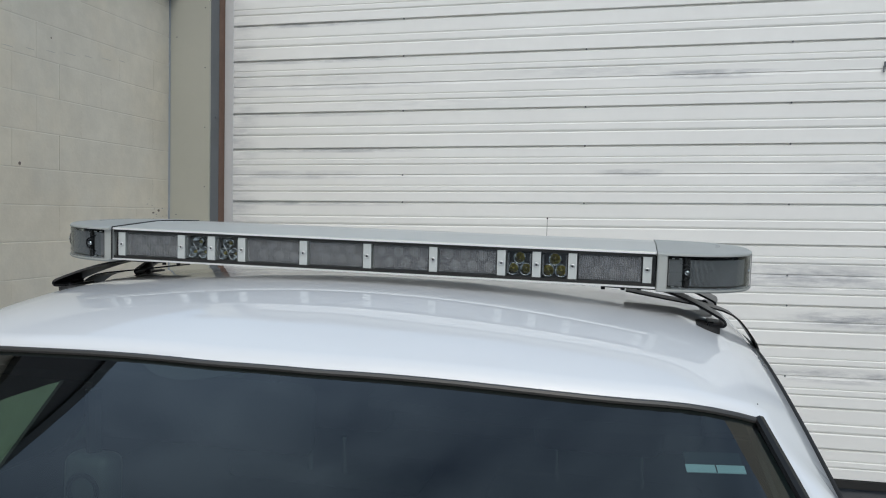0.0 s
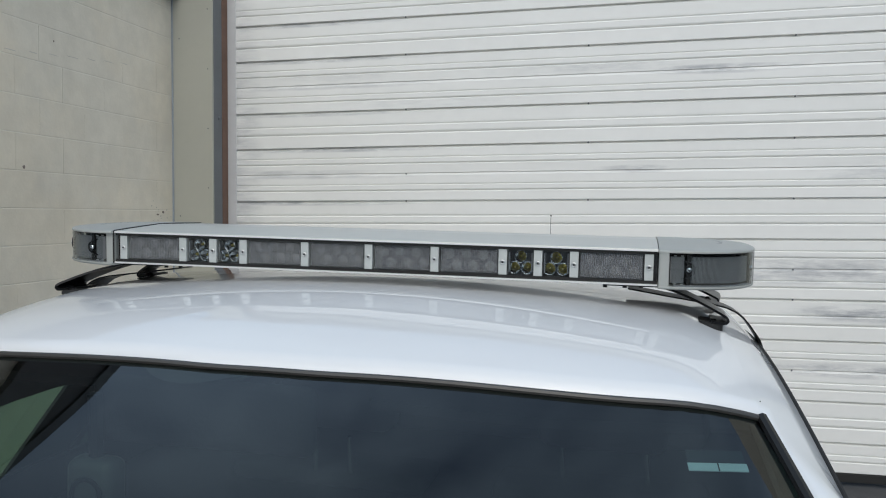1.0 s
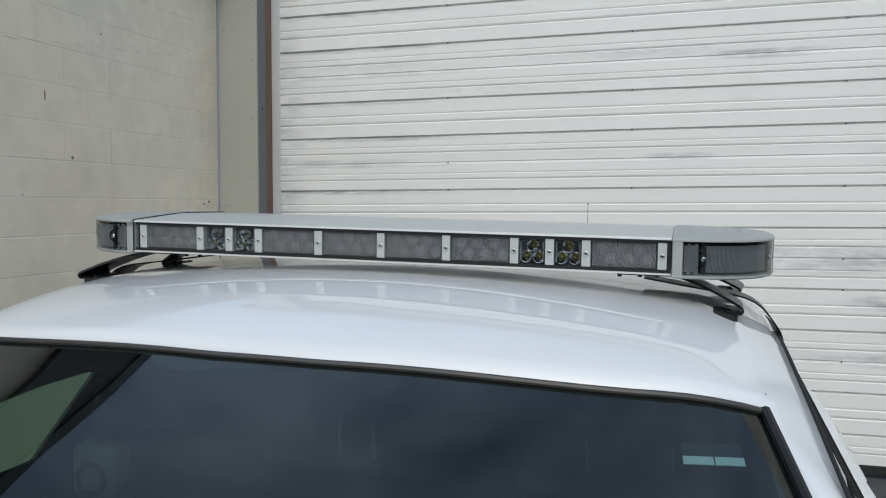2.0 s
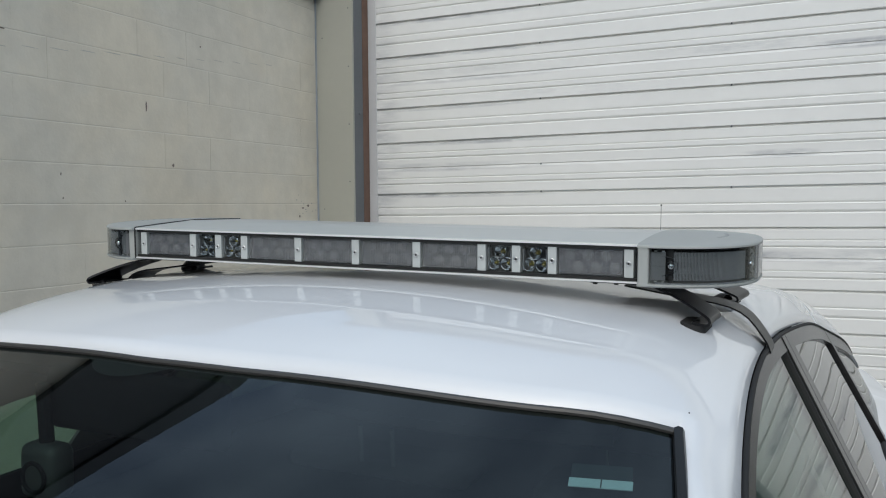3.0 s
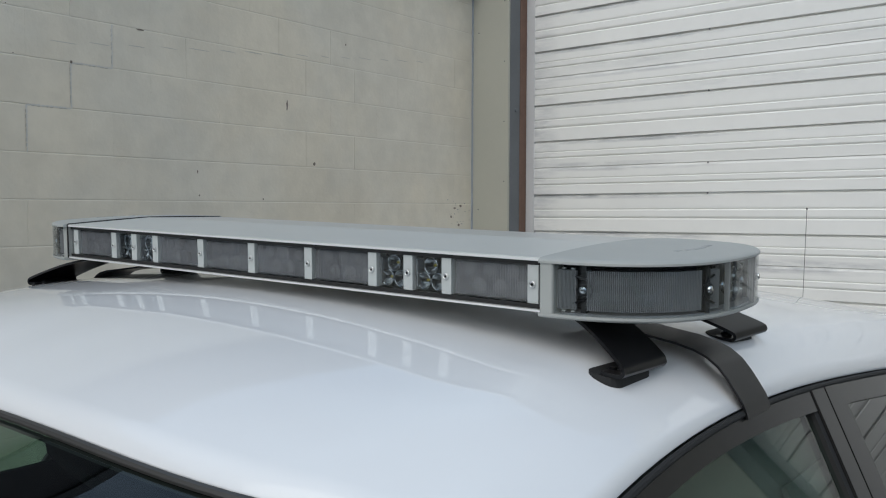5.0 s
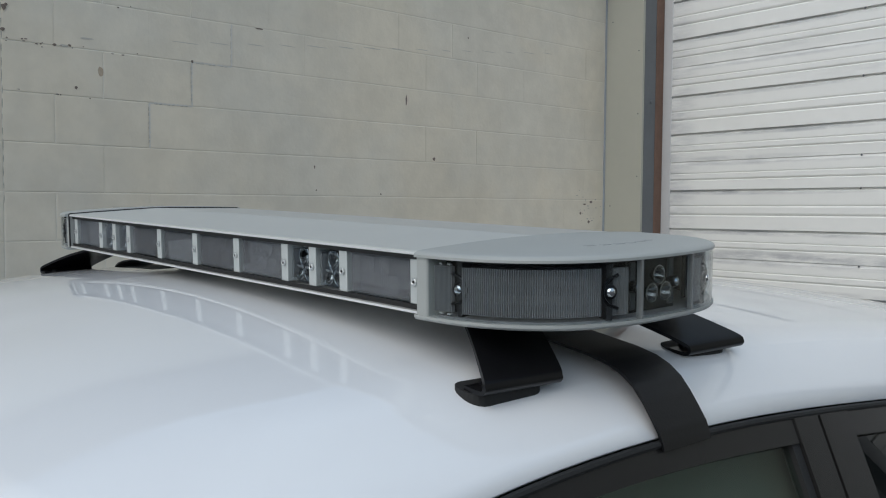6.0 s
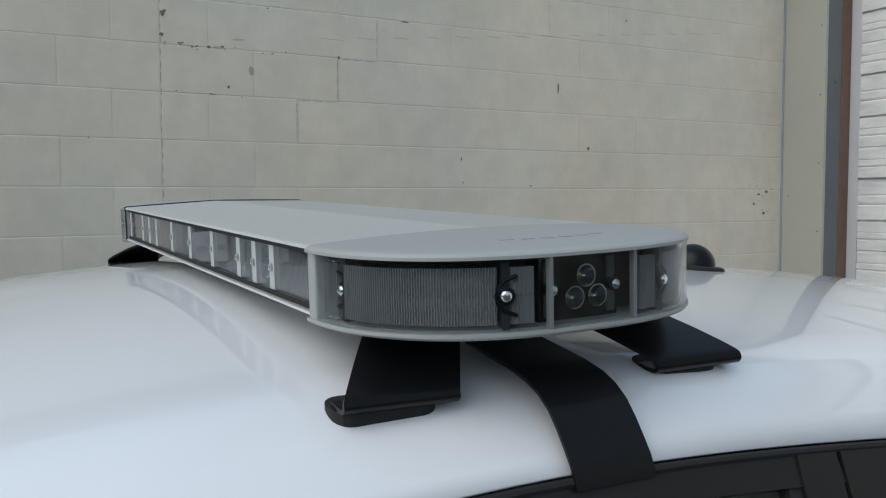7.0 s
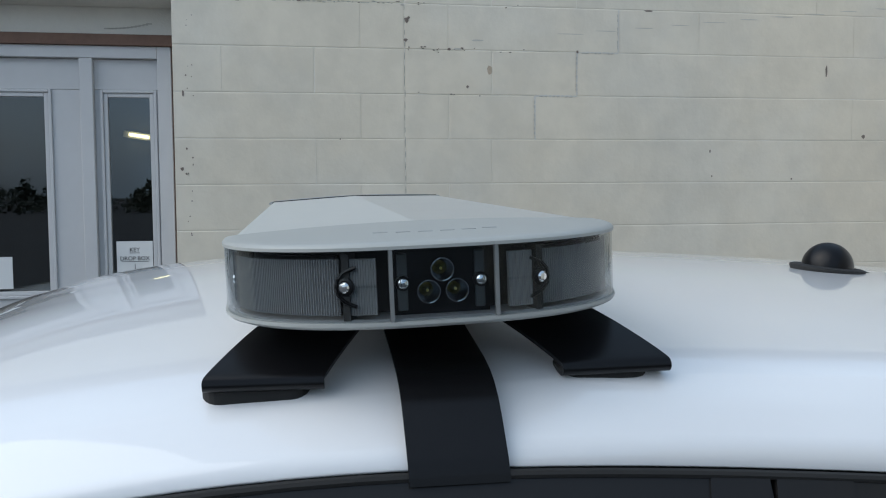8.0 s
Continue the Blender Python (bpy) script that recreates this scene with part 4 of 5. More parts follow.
def spot_module(x0, x1):
    c = (x0 + x1) / 2
    mo = part("spot_module", boxed(x0, x1, 0.0115, 0.0125, -0.0185, 0.0185), M_DARK, bar, "unlit three-lamp white spot module")
    mo.location = MODULE_AT
    spots = [(c, 0.0088), (c - 0.0098, -0.0082), (c + 0.0098, -0.0082)]
    bm, bl, bc = bmesh.new(), bmesh.new(), bmesh.new()
    for x, z in spots:
        optic(bm, bl, bc, pose(x, 0.0112, z, 90, 0, 0), 0.0089, 0.0085)
    part("reflector", bm, M_CUP, mo, "chrome reflector cups", smooth=True)
    part("led_chips", bl, M_CHIPLED, mo, "yellow led chips", smooth=True)
    part("lens_rim", bc, M_CUP, mo, smooth=True)
    bm = bmesh.new()
    for x, z in spots:
        lathe(bm, [(0.0052, 0.0088), (0.0046, 0.0104), (0.0030, 0.0116), (0.0004, 0.0121)], pose(x, 0.0112, z, 90, 0, 0), 14, caps=False)
    g = part("lens_domes", bm, M_LENS, mo, smooth=True)
    g.visible_shadow = False
    for px in (x0 + 0.0025, x1 - 0.0025):
        part("clip", boxed(px - 0.0010, px + 0.0010, -0.0005, 0.0110, -0.0150, 0.0150, bevel=0.0004), M_SMOKE, mo)
    bm = boxed(x0 + 0.0015, x1 - 0.0015, -0.0008, 0.0002, -0.0178, 0.0178)
    g = part("clear_cover", bm, M_LENS, mo)
    g.visible_shadow = False


M_COVER = hazy("ribbed smoky cover", (0.28, 0.285, 0.295), 0.46, 0.05)
for a, b in zip(xs, xs[1:]):
    if b - a > 0.08:
        wide_module(a + 0.0074, b - 0.0074)
    else:
        spot_module(a + 0.0070, b - 0.0070)

# end caps: outline in plan, from the front corner round to the rear corner
CAPX, CAPL = 0.4435, 0.1465


def outline(n=160, inset=0.0, s=1):
    """The cap's rim in plan; the far cap is rounder."""
    pts = []
    ey, ex = (2.6, 2.4) if s > 0 else (2.05, 2.05)
    for i in range(n + 1):
        a = -math.pi / 2 + math.pi * i / n
        k = math.copysign(abs(math.sin(a)) ** (2 / ey), math.sin(a))
        e = abs(math.cos(a)) ** (2 / ex)
        pts.append(Vector((CAPX + (CAPL - inset) * e, YC + (0.1560 - inset) * k)))
    return pts


def arc(pts, y0, y1, n, x0=None):
    """Points spread evenly along the outline from depth y0 (or, near the front, from x0) to y1."""
    seg = [p for p in pts if y0 <= p.y <= y1 and (x0 is None or p.x >= x0)]
    d = [0.0]
    for p, q in zip(seg, seg[1:]):
        d.append(d[-1] + (q - p).length)
    return [Vector((np.interp(t, d, [p.x for p in seg]), np.interp(t, d, [p.y for p in seg]))) for t in lin(0, d[-1], n)]


def wall_of(bm, pts, z0, z1, t, s, ribs=0.0):
    """A thin upright wall along pts, thickness t inward; ribs: depth of its flutes."""
    out, inn = [], []
    for i, p in enumerate(pts):
        a, b = pts[max(0, i - 1)], pts[min(len(pts) - 1, i + 1)]
        d = (b - a).normalized()
        nn = Vector((d.y, -d.x))
        o = p + nn * (ribs if i % 2 else 0.0)
        out.append(o)
        inn.append(p - nn * t)
    loop = out + inn[::-1]
    prism(bm, [(v.x, v.y) for v in loop], lambda a, b, d: (s * a, b, d), z0, z1)
    return bm


def rib_bars(bm, pts, z0, z1, w, d, s):
    """Upright ridges of width w and depth d standing on the outer side of pts."""
    for i in range(1, len(pts) - 1):
        t = (pts[i + 1] - pts[i - 1]).normalized()
        nn = Vector((t.y, -t.x))
        q = [pts[i] - t * w / 2, pts[i] + t * w / 2, pts[i] + t * w * 0.25 + nn * d, pts[i] - t * w * 0.25 + nn * d]
        prism(bm, [(v.x, v.y) for v in q], lambda a, b, h: (s * a, b, h), z0, z1)
    return bm


def plate(bm, s, z_edge, thick, dome, inset=0.0):
    """A cap plate with a softly rounded rim, domed when dome is set."""
    pts = outline(48, inset, s)
    c = Vector((CAPX, YC))
    ks = [1.0, 0.992, 0.975, 0.93, 0.8, 0.6, 0.4, 0.2, 0.001]
    up, rings = math.copysign(1, thick), []
    rings.append([bm.verts.new((s * p.x, p.y, z_edge)) for p in pts])
    for k in ks:
        drop = 0.0 if k > 0.999 else (0.55 if k > 0.99 else (0.9 if k > 0.97 else 1.0))
        z = z_edge + thick * (0.45 + 0.55 * drop)
        z += dome * (1 - k * k)
        rings.append([bm.verts.new((s * (c.x + (p.x - c.x) * k), c.y + (p.y - c.y) * k, z)) for p in pts])
    for a, b in zip(rings, rings[1:]):
        for i in range(len(pts) - 1):
            bm.faces.new((a[i], a[i + 1], b[i + 1], b[i]))
    bm.faces.new(rings[0])
    ends = [r[0] for r in rings] + [r[-1] for r in rings[::-1]]
    bm.faces.new(ends)
    bmesh.ops.remove_doubles(bm, verts=bm.verts, dist=1e-5)
    return bm


M_FLUTE = hazy("clear fluted plastic", (0.26, 0.266, 0.272), 0.55)
M_VEIL = hazy("smoky fluted cover", (0.15, 0.155, 0.16), 0.55, 0.06, 0.14)
M_CHANNEL = mat("pale reflector channel", (0.42, 0.43, 0.44), 0.35, metal=0.3)
M_CUPD = mat("smoked reflector metal", (0.16, 0.165, 0.17), 0.12, metal=1.0)
M_RIDGE = hazy("clear plastic ridge", (0.20, 0.205, 0.21), 0.85, 0.1, 0.2)
M_RIB = hazy("grey clear lens rib", (0.30, 0.31, 0.31), 0.6)


def at_outline(x, y, ang, s):
    return Matrix.Translation((s * x, y, 0)) @ (pose(0, 0, 0, 0, 0, ang) if s > 0 else pose(0, 0, 0, 0, 0, 180 - ang))


for s in (1, -1):
    cap = part("end_cap", plate(bmesh.new(), s, 0.0235, 0.0049, CROWN), M_CAP, bar, "light grey moulded plastic end cap", smooth=True)
    part("lower_plate", plate(bmesh.new(), s, -0.0252, -0.0050, 0.0), M_CAP, cap, smooth=True)
    for y0, y1 in ((-0.0095 if s > 0 else -0.0040, 0.014), (0.276, 0.2995)):
        part("corner_post", boxed(min(s * 0.4436, s * 0.4585), max(s * 0.4436, s * 0.4585), y0, y1, -0.0300, 0.0280, bevel=0.0028, seg=3), M_CAP, cap, smooth=False)
    if s < 0:
        rim = [(-0.4434, YC - 0.1490, -0.026), (-0.4434, YC - 0.1490, LIP - 0.0005)] + [(-0.4434, YC + 0.149 * k, LIP + 0.0004 + CROWN * min(1 - abs(k), 0.93)) for k in lin(-0.99, 1, 16)]
        part("seam_gasket", tube(bmesh.new(), rim, 0.0013, 6), M_RUBBER, cap, "thin black seam gasket")
    part("inner_wall", wall_of(bmesh.new(), arc(outline(160, 0.034, s), 0.0, 0.285, 30, 0.444), -0.0252, 0.0235, 0.004, s), M_RUBBER, cap)
    for z0, z1 in ((-0.0251, -0.0236), (0.0219, 0.0234)):
        pts = [(p.x, p.y) for p in outline(60, 0.0055, s) if p.x > 0.459]
        part("inner_tray", prism(bmesh.new(), pts, lambda a, b, d: (s * a, b, d), z0, z1), M_SMOKE if z0 < 0 else M_RUBBER, cap)
    lens = part("clear_lens", wall_of(bmesh.new(), arc(outline(160, 0.0012, s), -0.02, 0.31, 70, 0.459), -0.0250, 0.0233, 0.0015, s), M_LENS, cap, "clear wrap-round lens", smooth=True)
    lens.visible_shadow = False
    for y in (0.1090, 0.1810):
        x = [p.x for p in outline(160, 0.002, s) if p.y >= y][0]
        o = part("lens_rib", boxed(-0.0035, 0.0014, -0.0013, 0.0013, -0.0251, 0.0234), M_RIB, cap)
        o.matrix_basis = at_outline(x, y, 0, s)
    for flip in (1, -1):
        def mir_y(seg):
            return seg if flip > 0 else [Vector((p.x, 2 * YC - p.y)) for p in seg][::-1]
        # long curved module: black back, two rows of lamps, smoky fluted cover
        seg = mir_y(arc(outline(220, 0.022, s), -0.02, 0.0745, 40, 0.490))
        cm = part("corner_module", wall_of(bmesh.new(), seg, -0.0215, 0.0185, 0.004, s), M_BLACK, cap, "unlit ribbed corner led module")
        seg = mir_y(arc(outline(220, 0.0175, s), -0.02, 0.072, 30, 0.494))
        for z in (0.0070, -0.0085):
            bm = bmesh.new()
            for a, b in zip(seg[1:], seg[2:]):
                p = (a + b) / 2
                lathe(bm, [(0.0022, 0.0), (0.0020, 0.0009), (0.0010, 0.0016)], Matrix.Translation((s * p.x, p.y, z)) @ pose(0, 0, 0, 90, 0, 0), 8)
            part("lamp_row", bm, M_LED, cm, smooth=True)
            part("reflector_channel", wall_of(bmesh.new(), mir_y(arc(outline(220, 0.0195, s), -0.02, 0.0735, 30, 0.491)), z - 0.0036, z + 0.0036, 0.0012, s), M_CHANNEL, cm)
        seg = mir_y(arc(outline(220, 0.0078, s), -0.02, 0.0770, 62, 0.489))
        cv = part("fluted_cover", wall_of(bmesh.new(), seg, -0.0208, 0.0178, 0.0012, s), M_VEIL, cm)
        part("cover_ribs", rib_bars(bmesh.new(), seg, -0.0206, 0.0176, 0.0012, 0.0010, s), M_RIDGE, cv).visible_shadow = False
        cv.visible_shadow = False
        # clear fluted pieces at both of its ends
        ends = [mir_y(arc(outline(220, 0.0060, s), 0.0820, 0.1015, 20)), mir_y([p for p in arc(outline(600, 0.0085, s), -0.02, 0.02, 110, 0.4595) if p.x < 0.4800])]
        for seg in ends:
            e = part("fluted_end", wall_of(bmesh.new(), seg, -0.0205, 0.0175, 0.0040, s), M_FLUTE, cm, "clear fluted end piece")
            e.visible_shadow = False
            part("end_ribs", rib_bars(bmesh.new(), seg[::2] if len(seg) < 40 else seg[::5], -0.0200, 0.0170, 0.0009, 0.0010, s), M_RIDGE, e).visible_shadow = False
            part("end_divider", wall_of(bmesh.new(), seg, -0.0022, -0.0004, 0.0052, s), M_DARK, e)
        for zc in (0.0190, -0.0222):
            for cx in (0.4645, 0.4745):
                cy = -0.0015 if flip > 0 else 2 * YC + 0.0015
                part("clip", boxed(min(s * cx, s * (cx + 0.004)), max(s * cx, s * (cx + 0.004)), min(cy, cy + 0.003 * flip), max(cy, cy + 0.003 * flip), zc - 0.0008, zc + 0.0008, bevel=0.0003, seg=1), M_LED, cm)
        for px, py, ang in ((0.4865, 0.0008, -80), (0.5795, 0.0785, -24)):
            py2 = py if flip > 0 else 2 * YC - py + (0.002 if px > 0.5 else 0.0)
            a2 = ang if flip > 0 else -ang
            br = part("mount_bracket", boxed(-0.014, -0.0015, -0.0026, 0.0026, -0.0240, 0.0215), M_RUBBER, cm)
            br.matrix_basis = at_outline(px, py2, a2, s)
            bm = lathe(bmesh.new(), [(0.0062, 0.0), (0.0062, 0.0022), (0.0046, 0.0027)], pose(-0.0025, 0, -0.001, 0, 90, 0), 14)
            g = (1 if px < 0.5 else -1) * flip * s
            w = 1.0 if px < 0.5 else 0.7
            tube(bm, [(-0.0015, -0.011 * g * w, 0.0125), (-0.001, 0.001 * g, 0.0090), (-0.0005, 0.0075 * g * w, 0.0045), (-0.0005, 0.0092 * g * w, -0.001),
                      (-0.0005, 0.0075 * g * w, -0.0065), (-0.001, 0.001 * g, -0.0110), (-0.0015, -0.011 * g * w, -0.0145)], 0.0014, 6)
            part("bracket_boss", bm, M_BLACK, br)
            bs = lathe(bmesh.new(), [(0.0038, 0.0), (0.0038, 0.0014), (0.0026, 0.0026), (0.0009, 0.0029)], pose(0.0003, 0, -0.001, 0, 90, 0), 12)
            part("screw", bs, M_CHROME, br, smooth=True)
    # the outward spot module between the ribs
    bm, bl, bt, bd = bmesh.new(), bmesh.new(), bmesh.new(), bmesh.new()
    for y, z in ((0.1450, 0.0075), (0.1352, -0.0072), (0.1548, -0.0072)):
        mm = Matrix.Translation((s * 0.5698, y, z)) @ pose(0, 0, 0, 0, 90 * s, 0)
        optic(bm, bl, bt, mm, 0.0076, 0.0085)
        lathe(bd, [(0.0052, 0.0088), (0.0046, 0.0104), (0.0030, 0.0116), (0.0004, 0.0121)], mm, 14, caps=False)
    am = part("alley_module", boxed(min(s * 0.554, s * 0.5695), max(s * 0.554, s * 0.5695), 0.1110, 0.1790, -0.0240, 0.0220), M_BLACK, cap, "unlit three-lamp spot module facing outward")
    part("reflector", bm, M_CUPD, am, smooth=True)
    part("led_chips", bl, M_CHIPLED, am, "yellow led chips", smooth=True)
    part("lens_rim", bt, M_CUP, am, smooth=True)
    part("lens_domes", bd, M_LENS, am, smooth=True).visible_shadow = False
    for y in (0.1180, 0.1720):
        bs = lathe(bmesh.new(), [(0.0052, 0.0), (0.0052, 0.006), (0.0046, 0.0065)], Matrix.Translation((s * 0.5700, y, -0.001)) @ pose(0, 0, 0, 0, 90 * s, 0), 14)
        br = part("screw_post", bs, M_BLACK, am)
        bs = lathe(bmesh.new(), [(0.0036, 0.0), (0.0036, 0.0014), (0.0022, 0.0026), (0.0008, 0.0028)], Matrix.Translation((s * 0.5765, y, -0.001)) @ pose(0, 0, 0, 0, 90 * s, 0), 12)
        part("screw", bs, M_CHROME, br, smooth=True)
        bs = boxed(min(s * 0.5692, s * 0.572), max(s * 0.5692, s * 0.572), y - 0.0035, y + 0.0035, -0.0205, 0.0190, bevel=0.0008)
        part("guide_rail", bs, M_DARK, am)
    # maker's mark: plain faint bars
    bm = bmesh.new()
    for k in range(6):
        y, x = 0.102 + 0.016 * k, 0.530 + 0.008 * math.sin(math.pi * (k + 0.5) / 6)
        e = (abs(x + 0.003 - CAPX) / CAPL) ** 2.4 + (abs(y + 0.005 - YC) / 0.156) ** 2.5
        z = 0.0284 + CROWN * (1 - e ** 0.8)
        box(bm, min(s * x, s * (x + 0.0055)), max(s * x, s * (x + 0.0055)), y, y + 0.0105, z - 0.002, z + 0.0003)
    part("maker_mark", bm, M_LOGO, cap)


# ---- mounting feet and straps of the light bar ----
def foot(s, yb0, yb1, yt0, yt1, xe, ze, pad_y, rise, splay):
    """A bent black steel foot: flat under the bar, sweeping down and out, curled under at its toe on a rubber pad."""
    path = [(0.440 + (xe - 0.444) * q, -0.0290 + (ze + 0.0330) * q ** 1.6) for q in lin(0, 1, 5)]
    path = [(0.395, -0.0290), *path, (xe, ze - 0.001), (xe + 0.0002, ze - 0.005), (xe - 0.004, ze - 0.0085), (xe - 0.012, ze - 0.0085), (xe - 0.024, ze - 0.0070)]

    def f(a, b):
        i = max(0, min(int(a), len(path) - 2))
        w = a - i
        p0, p1, p2, p3 = (path[max(0, min(len(path) - 1, i + q))] for q in (-1, 0, 1, 2))
        x, z = (0.5 * (2 * p1[c] + (p2[c] - p0[c]) * w + (2 * p0[c] - 5 * p1[c] + 4 * p2[c] - p3[c]) * w * w + (3 * p1[c] - p0[c] - 3 * p2[c] + p3[c]) * w ** 3) for c in (0, 1))
        k = min(1.0, max(0.0, (x - 0.40) / (xe - 0.40))) if a < len(path) - 5 else 1.0
        y = (yt0 + (yb0 - yt0) * k) * (1 - b) + (yt1 + (yb1 - yt1) * k) * b
        return (s * (x + splay * (y - yb0) * k), y, z + rise * (y - yb0) * k)
    ft = part("foot", slab(bmesh.new(), f, [k / 5 for k in range(0, 5 * (len(path) - 1) + 1)], lin(0, 1, 6), 0.0035 * s), M_BLACK, bar, "curved black steel mounting foot", smooth=True)
    m = ft.modifiers.new("edge", "BEVEL")
    m.width, m.segments, m.limit_method = 0.0012, 2, "ANGLE"
    yp = 0.5 * (pad_y[0] + pad_y[1])
    bot = roof_z(xe - 0.02, yp) - 1.55 - 0.0367 * yp
    pts = []
    y0, y1, r, hx = pad_y[0], pad_y[1], 0.0140, 0.0165
    for qx, qy, a0 in ((-1, 0, math.pi), (1, 0, 1.5 * math.pi), (1, 1, 0.0), (-1, 1, 0.5 * math.pi)):
        for a in lin(a0, a0 + 0.5 * math.pi, 5):
            pts.append((qx * (hx - r) + r * math.cos(a), (y1 - r if qy else y0 + r) + r * math.sin(a)))
    pad = part("rubber_foot", prism(bmesh.new(), pts, lambda a, b, d: (s * (xe - 0.0240 + splay * (b - yb0) + a), b, d - 0.14 * a + rise * (b - yp)), bot - 0.005, max(bot + 0.002, ze - 0.0085)), M_RUBBER, ft)
    knob = lathe(bmesh.new(), [(0.0070, -0.004), (0.0070, 0.0), (0.0060, 0.0020), (0.0040, 0.0026), (0.0040, 0.0042), (0.0028, 0.0048)], Matrix(), 14)
    o = part("knob", knob, M_BLACK, ft, smooth=False)
    o.matrix_basis = Matrix.Translation((s * (xe - 0.0205 + splay * 0.02), y0 + 0.020, max(bot + 0.002, ze - 0.0085) + 0.0012))
    return ft


for s in (1, -1):
    foot(s, -0.023, 0.062, 0.068, 0.144, 0.5425, -0.0665, (-0.0255, 0.052), -0.035, 0.03)
    foot(s, 0.236, 0.316, 0.146, 0.222, 0.5510, -0.0720, (0.236, 0.304), 0.0, 0.11)

    def strap(a, b):
        pts = ((0.40, -0.040), (0.46, -0.049), (0.50, -0.0545), (0.53, -0.0585), (0.552, -0.0635), (0.566, -0.0695), (0.578, -0.078), (0.588, -0.0895), (0.597, -0.102), (0.604, -0.1125), (0.6075, -0.121), (0.609, -0.127))
        k = a * (len(pts) - 1)
        i = min(int(k), len(pts) - 2)
        w = k - i
        y = 0.113 + 0.068 * b
        return (s * (pts[i][0] * (1 - w) + pts[i + 1][0] * w), y, pts[i][1] * (1 - w) + pts[i + 1][1] * w - 0.0367 * (y - 0.0))
    part("strap", slab(bmesh.new(), strap, lin(0, 1, 44), lin(0, 1, 3), 0.0025 * s), M_STRAP, bar, "flat black strap hooked over the roof edge", smooth=True)
    bm = boxed(-0.05, 0.05, -0.02, 0.22, -0.0045, 0.0, bevel=0.001)
    br = part("cross_bracket", bm, M_BLACK, bar)
    br.matrix_basis = Matrix.Translation((s * 0.42, 0.045, -0.0270))
    for k, (x, y) in enumerate(((0.365, 0.075), (0.395, 0.08), (0.42, 0.09))):
        bs = lathe(bmesh.new(), [(0.006, 0.0), (0.006, -0.006), (0.0035, -0.007), (0.0035, -0.013)], Matrix.Translation((s * x, y, -0.0270)), 10)
        part("bolt", bs, M_BLACK, bar)

# ---- marks on the block wall, then its blocks ----
rng = random.Random(9)


def chip(y, z, w, h, material=M_CHIP):
    b = bmesh.new()
    k = 9
    pts = [(w / 2 * math.cos(2 * math.pi * i / k) * rng.uniform(0.6, 1.1), h / 2 * math.sin(2 * math.pi * i / k) * rng.uniform(0.6, 1.1)) for i in range(k)]
    prism(b, pts, lambda a, c, d: (d, a, c), 0.0, 0.0016 if material is M_CHIP else 0.0005)
    o = part("chip", b, material, wall)
    o.location = (WX + 0.0018, y, z)


for y, z, w, h in ((2.628, 2.191, 0.012, 0.072), (2.836, 1.873, 0.022, 0.022), (0.825, 2.093, 0.014, 0.018), (0.545, 2.39, 0.022, 0.03), (0.555, 2.40, 0.014, 0.014),
                   (2.45, 1.665, 0.010, 0.012), (2.02, 1.80, 0.008, 0.02), (2.03, 1.68, 0.008, 0.012), (0.54, 2.30, 0.02, 0.02), (0.74, 2.262, 0.018, 0.012), (0.80, 2.268, 0.016, 0.008),
                   (-0.44, 2.05, 0.012, 0.03), (-0.45, 1.72, 0.018, 0.02),
                   (4.27, 1.637, 0.03, 0.022), (4.20, 1.62, 0.03, 0.015), (4.16, 1.56, 0.02, 0.02), (4.25, 1.50, 0.03, 0.02), (1.35, 2.262, 0.014, 0.016),
                   (0.24, 1.852, 0.008, 0.008), (3.1, 2.6, 0.01, 0.012), (1.7, 2.46, 0.05, 0.008)):
    chip(y, z, w, h)
for z in [1.62 + 0.055 * i for i in range(24)]:
    chip(0.535 + rng.uniform(-0.002, 0.002), z, 0.0028, 0.05 * rng.uniform(0.5, 1.1), M_CRACK)
# broken line of thin darker marks sloping across the wall
for k in range(15):
    y = 1.32 + 0.178 * k
    chip(y, 2.344 + 0.1 * (y - 1.325), 0.16 * rng.uniform(0.4, 1.05), 0.005, M_MARK)
chip(0.93, 2.169, 0.03, 0.05, M_STAIN)
for k in range(34):
    chip(-0.20 + 0.022 * k + rng.uniform(-0.004, 0.004), ROW0 + 3 * BH + rng.gauss(0, 0.0035), rng.uniform(0.010, 0.030), rng.uniform(0.002, 0.0055), M_CRACK if k % 4 else M_CHIP)


def bead(y0, y1, z0, z1):
    """A stretch of open joint in the stepped crack: a lumpy mortar bead with a thin dark gap along it."""
    n = max(2, int(max(y1 - y0, z1 - z0) / 0.02))
    for k in range(n):
        y, z = y0 + (y1 - y0) * (k + 0.5) / n, z0 + (z1 - z0) * (k + 0.5) / n
        tall = z1 - z0 > y1 - y0
        chip(y + rng.uniform(-0.001, 0.001), z + rng.uniform(-0.001, 0.001), 0.010 if tall else 0.026, 0.026 if tall else 0.010, M_PALE)
        if k % 3:
            chip(y - (0.004 if tall else 0.0), z - (0.0 if tall else 0.004), 0.0025 if tall else 0.022, 0.022 if tall else 0.0025, M_CRACK)


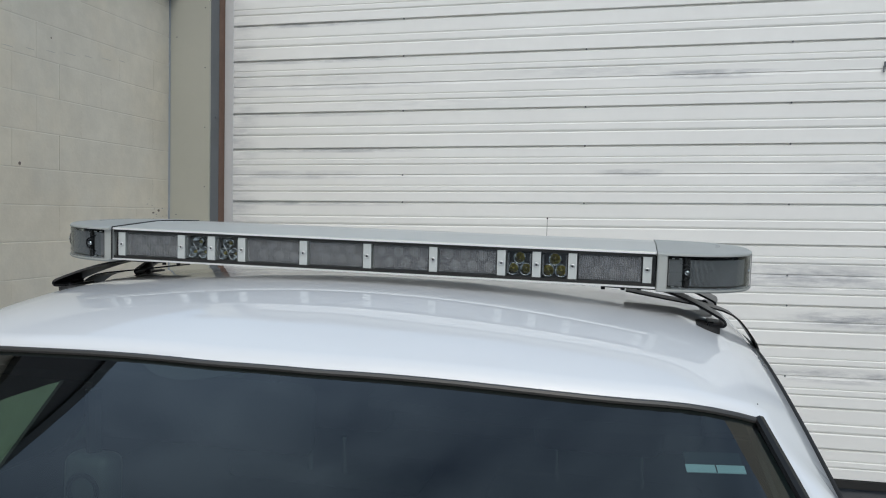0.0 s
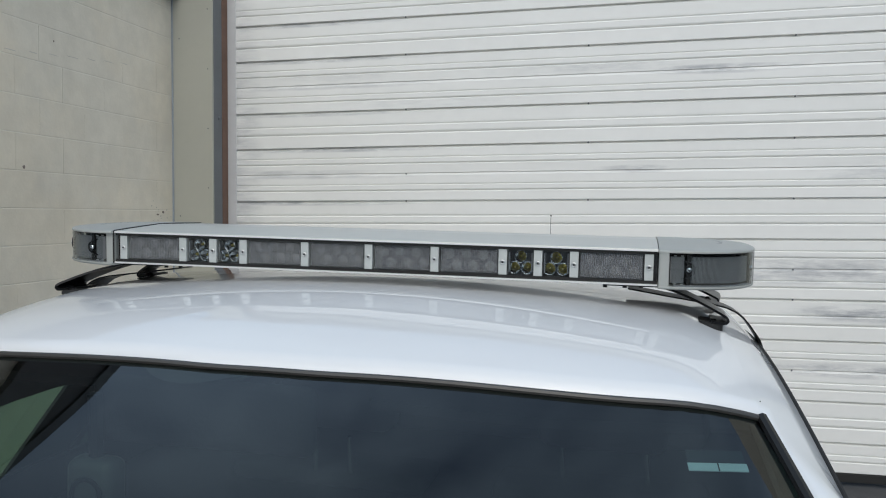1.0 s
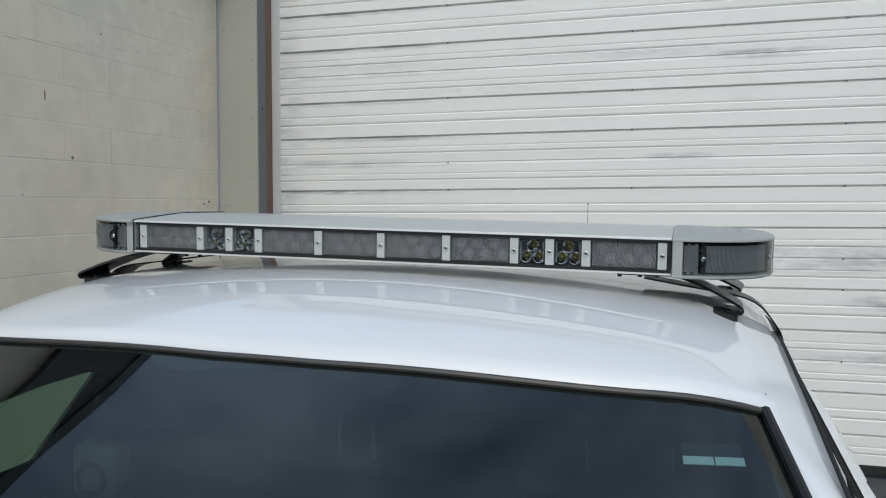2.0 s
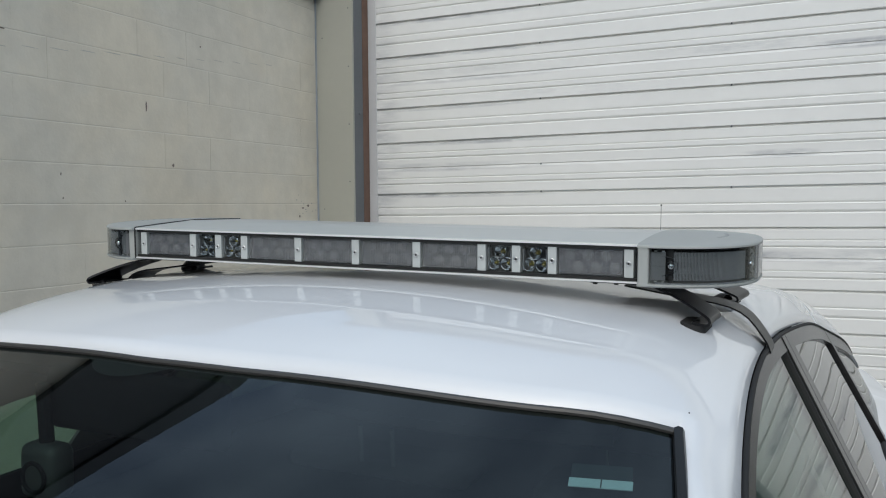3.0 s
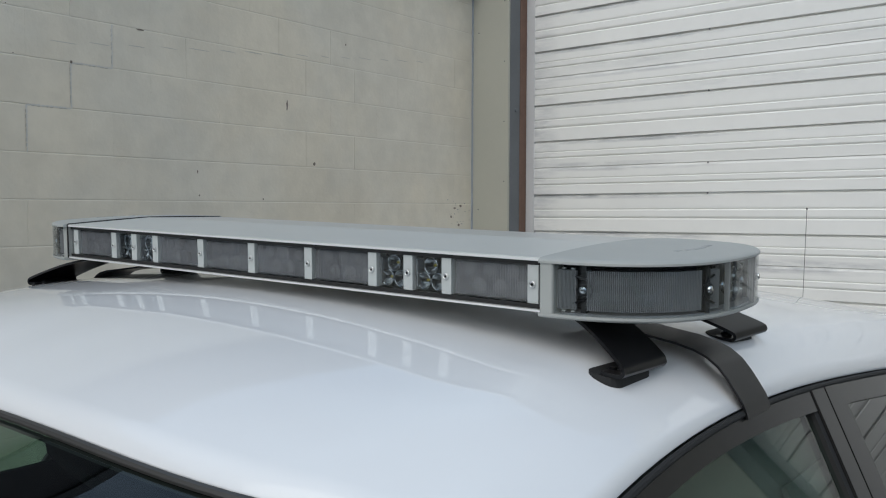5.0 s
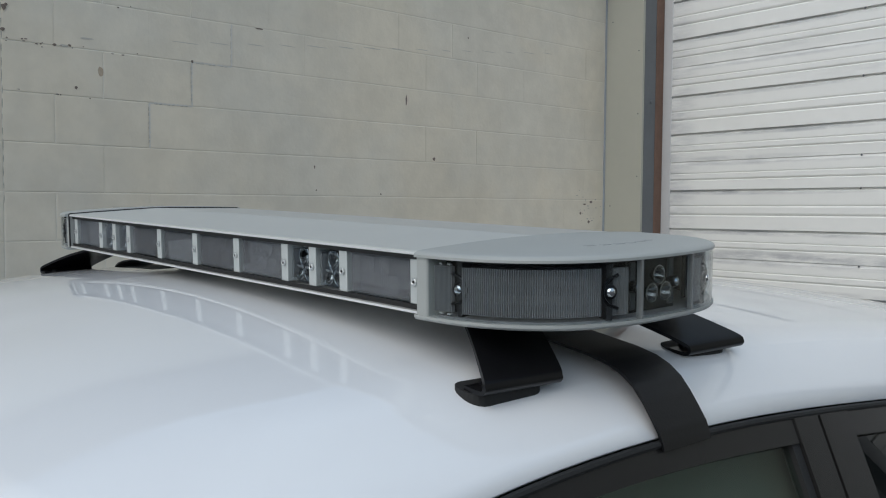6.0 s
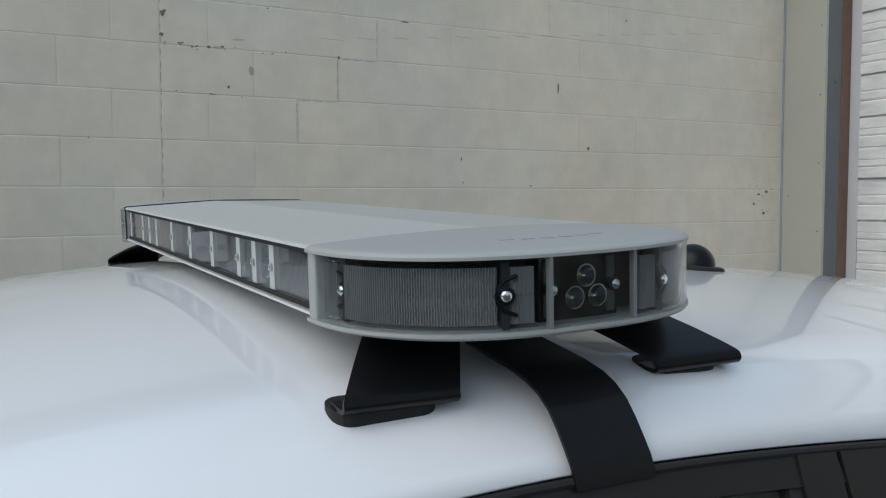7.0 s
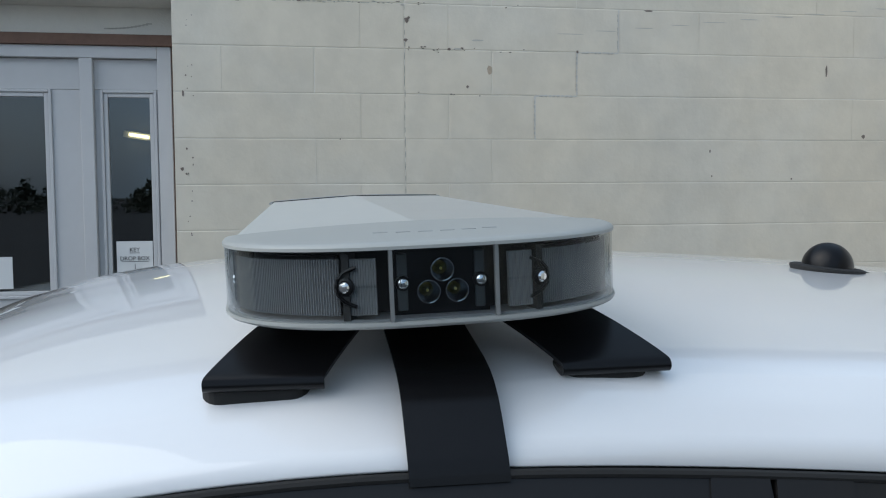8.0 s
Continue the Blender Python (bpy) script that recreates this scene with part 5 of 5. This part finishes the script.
Z1 = ROW0 + BH
for y0, y1, z0, z1 in ((1.348, 1.551, Z1 + BH, Z1 + BH), (1.551, 1.551, Z1 + BH, Z1 + 2 * BH), (1.348, 1.348, Z1, Z1 + BH), (1.145, 1.348, Z1, Z1), (1.145, 1.145, ROW0, Z1)):
    bead(y0, y1, z0, z1)
for k in range(20):
    chip(-0.435 + abs(rng.gauss(0, 0.022)), rng.uniform(1.4, 2.42), rng.uniform(0.003, 0.010), rng.uniform(0.003, 0.014))
for k in range(22):
    chip(rng.uniform(4.12, 4.38), rng.gauss(1.60, 0.045), rng.uniform(0.005, 0.022), rng.uniform(0.003, 0.008), M_CRACK)
for k in range(26):
    chip(rng.uniform(0.55, 1.1), ROW0 + BH * rng.choice((1, 2, 2, 3)) + rng.gauss(0, 0.008), rng.uniform(0.004, 0.016), rng.uniform(0.003, 0.007))
for y, z, w, h in ((0.777, 2.264, 0.05, 0.012), (0.871, 2.305, 0.07, 0.01)):
    chip(y, z, w, h, M_MARK)

shared = {}
for y, z, w in block_rows(ROW0 - 5 * BH, ROW0 + 8 * BH, WY0, WY1):
    ends = rng.random() < (0.45 if 0.5 < y < 1.45 else 0.06) or abs(y - 0.535) < 0.22
    key = (round(w, 4), ends)
    if key not in shared:
        shared[key] = part("block", block_mesh(w, BH, ends), M_BLOCK, wall)
        o = shared[key]
    else:
        o = twin(shared[key], Matrix())
    o.matrix_basis = pose(WX + rng.uniform(-0.0003, 0.0003), y, z, 0, rng.uniform(-0.15, 0.15), rng.uniform(-0.06, 0.06))
bm = bmesh.new()
for lo, hi, ya, yb in ((GROUND + 0.02, ROW0 - 5 * BH, WY0, WY1), (ROW0 + 8 * BH, PARAPET, -3.1, WY1), (GROUND + 0.02, PARAPET, -9.0, -3.1), (2.45, ROW0 + 8 * BH, -3.1, WY0)):
    for y, z, w in block_rows(lo, hi, ya, yb):
        t = block_mesh(w, BH)
        t.transform(Matrix.Translation((WX, y, z)))
        me = bpy.data.meshes.new("tmp")
        t.to_mesh(me)
        t.free()
        bm.from_mesh(me)
        bpy.data.meshes.remove(me)
tagged(part("far_blocks", bm, M_BLOCK, wall), kind="stuff")
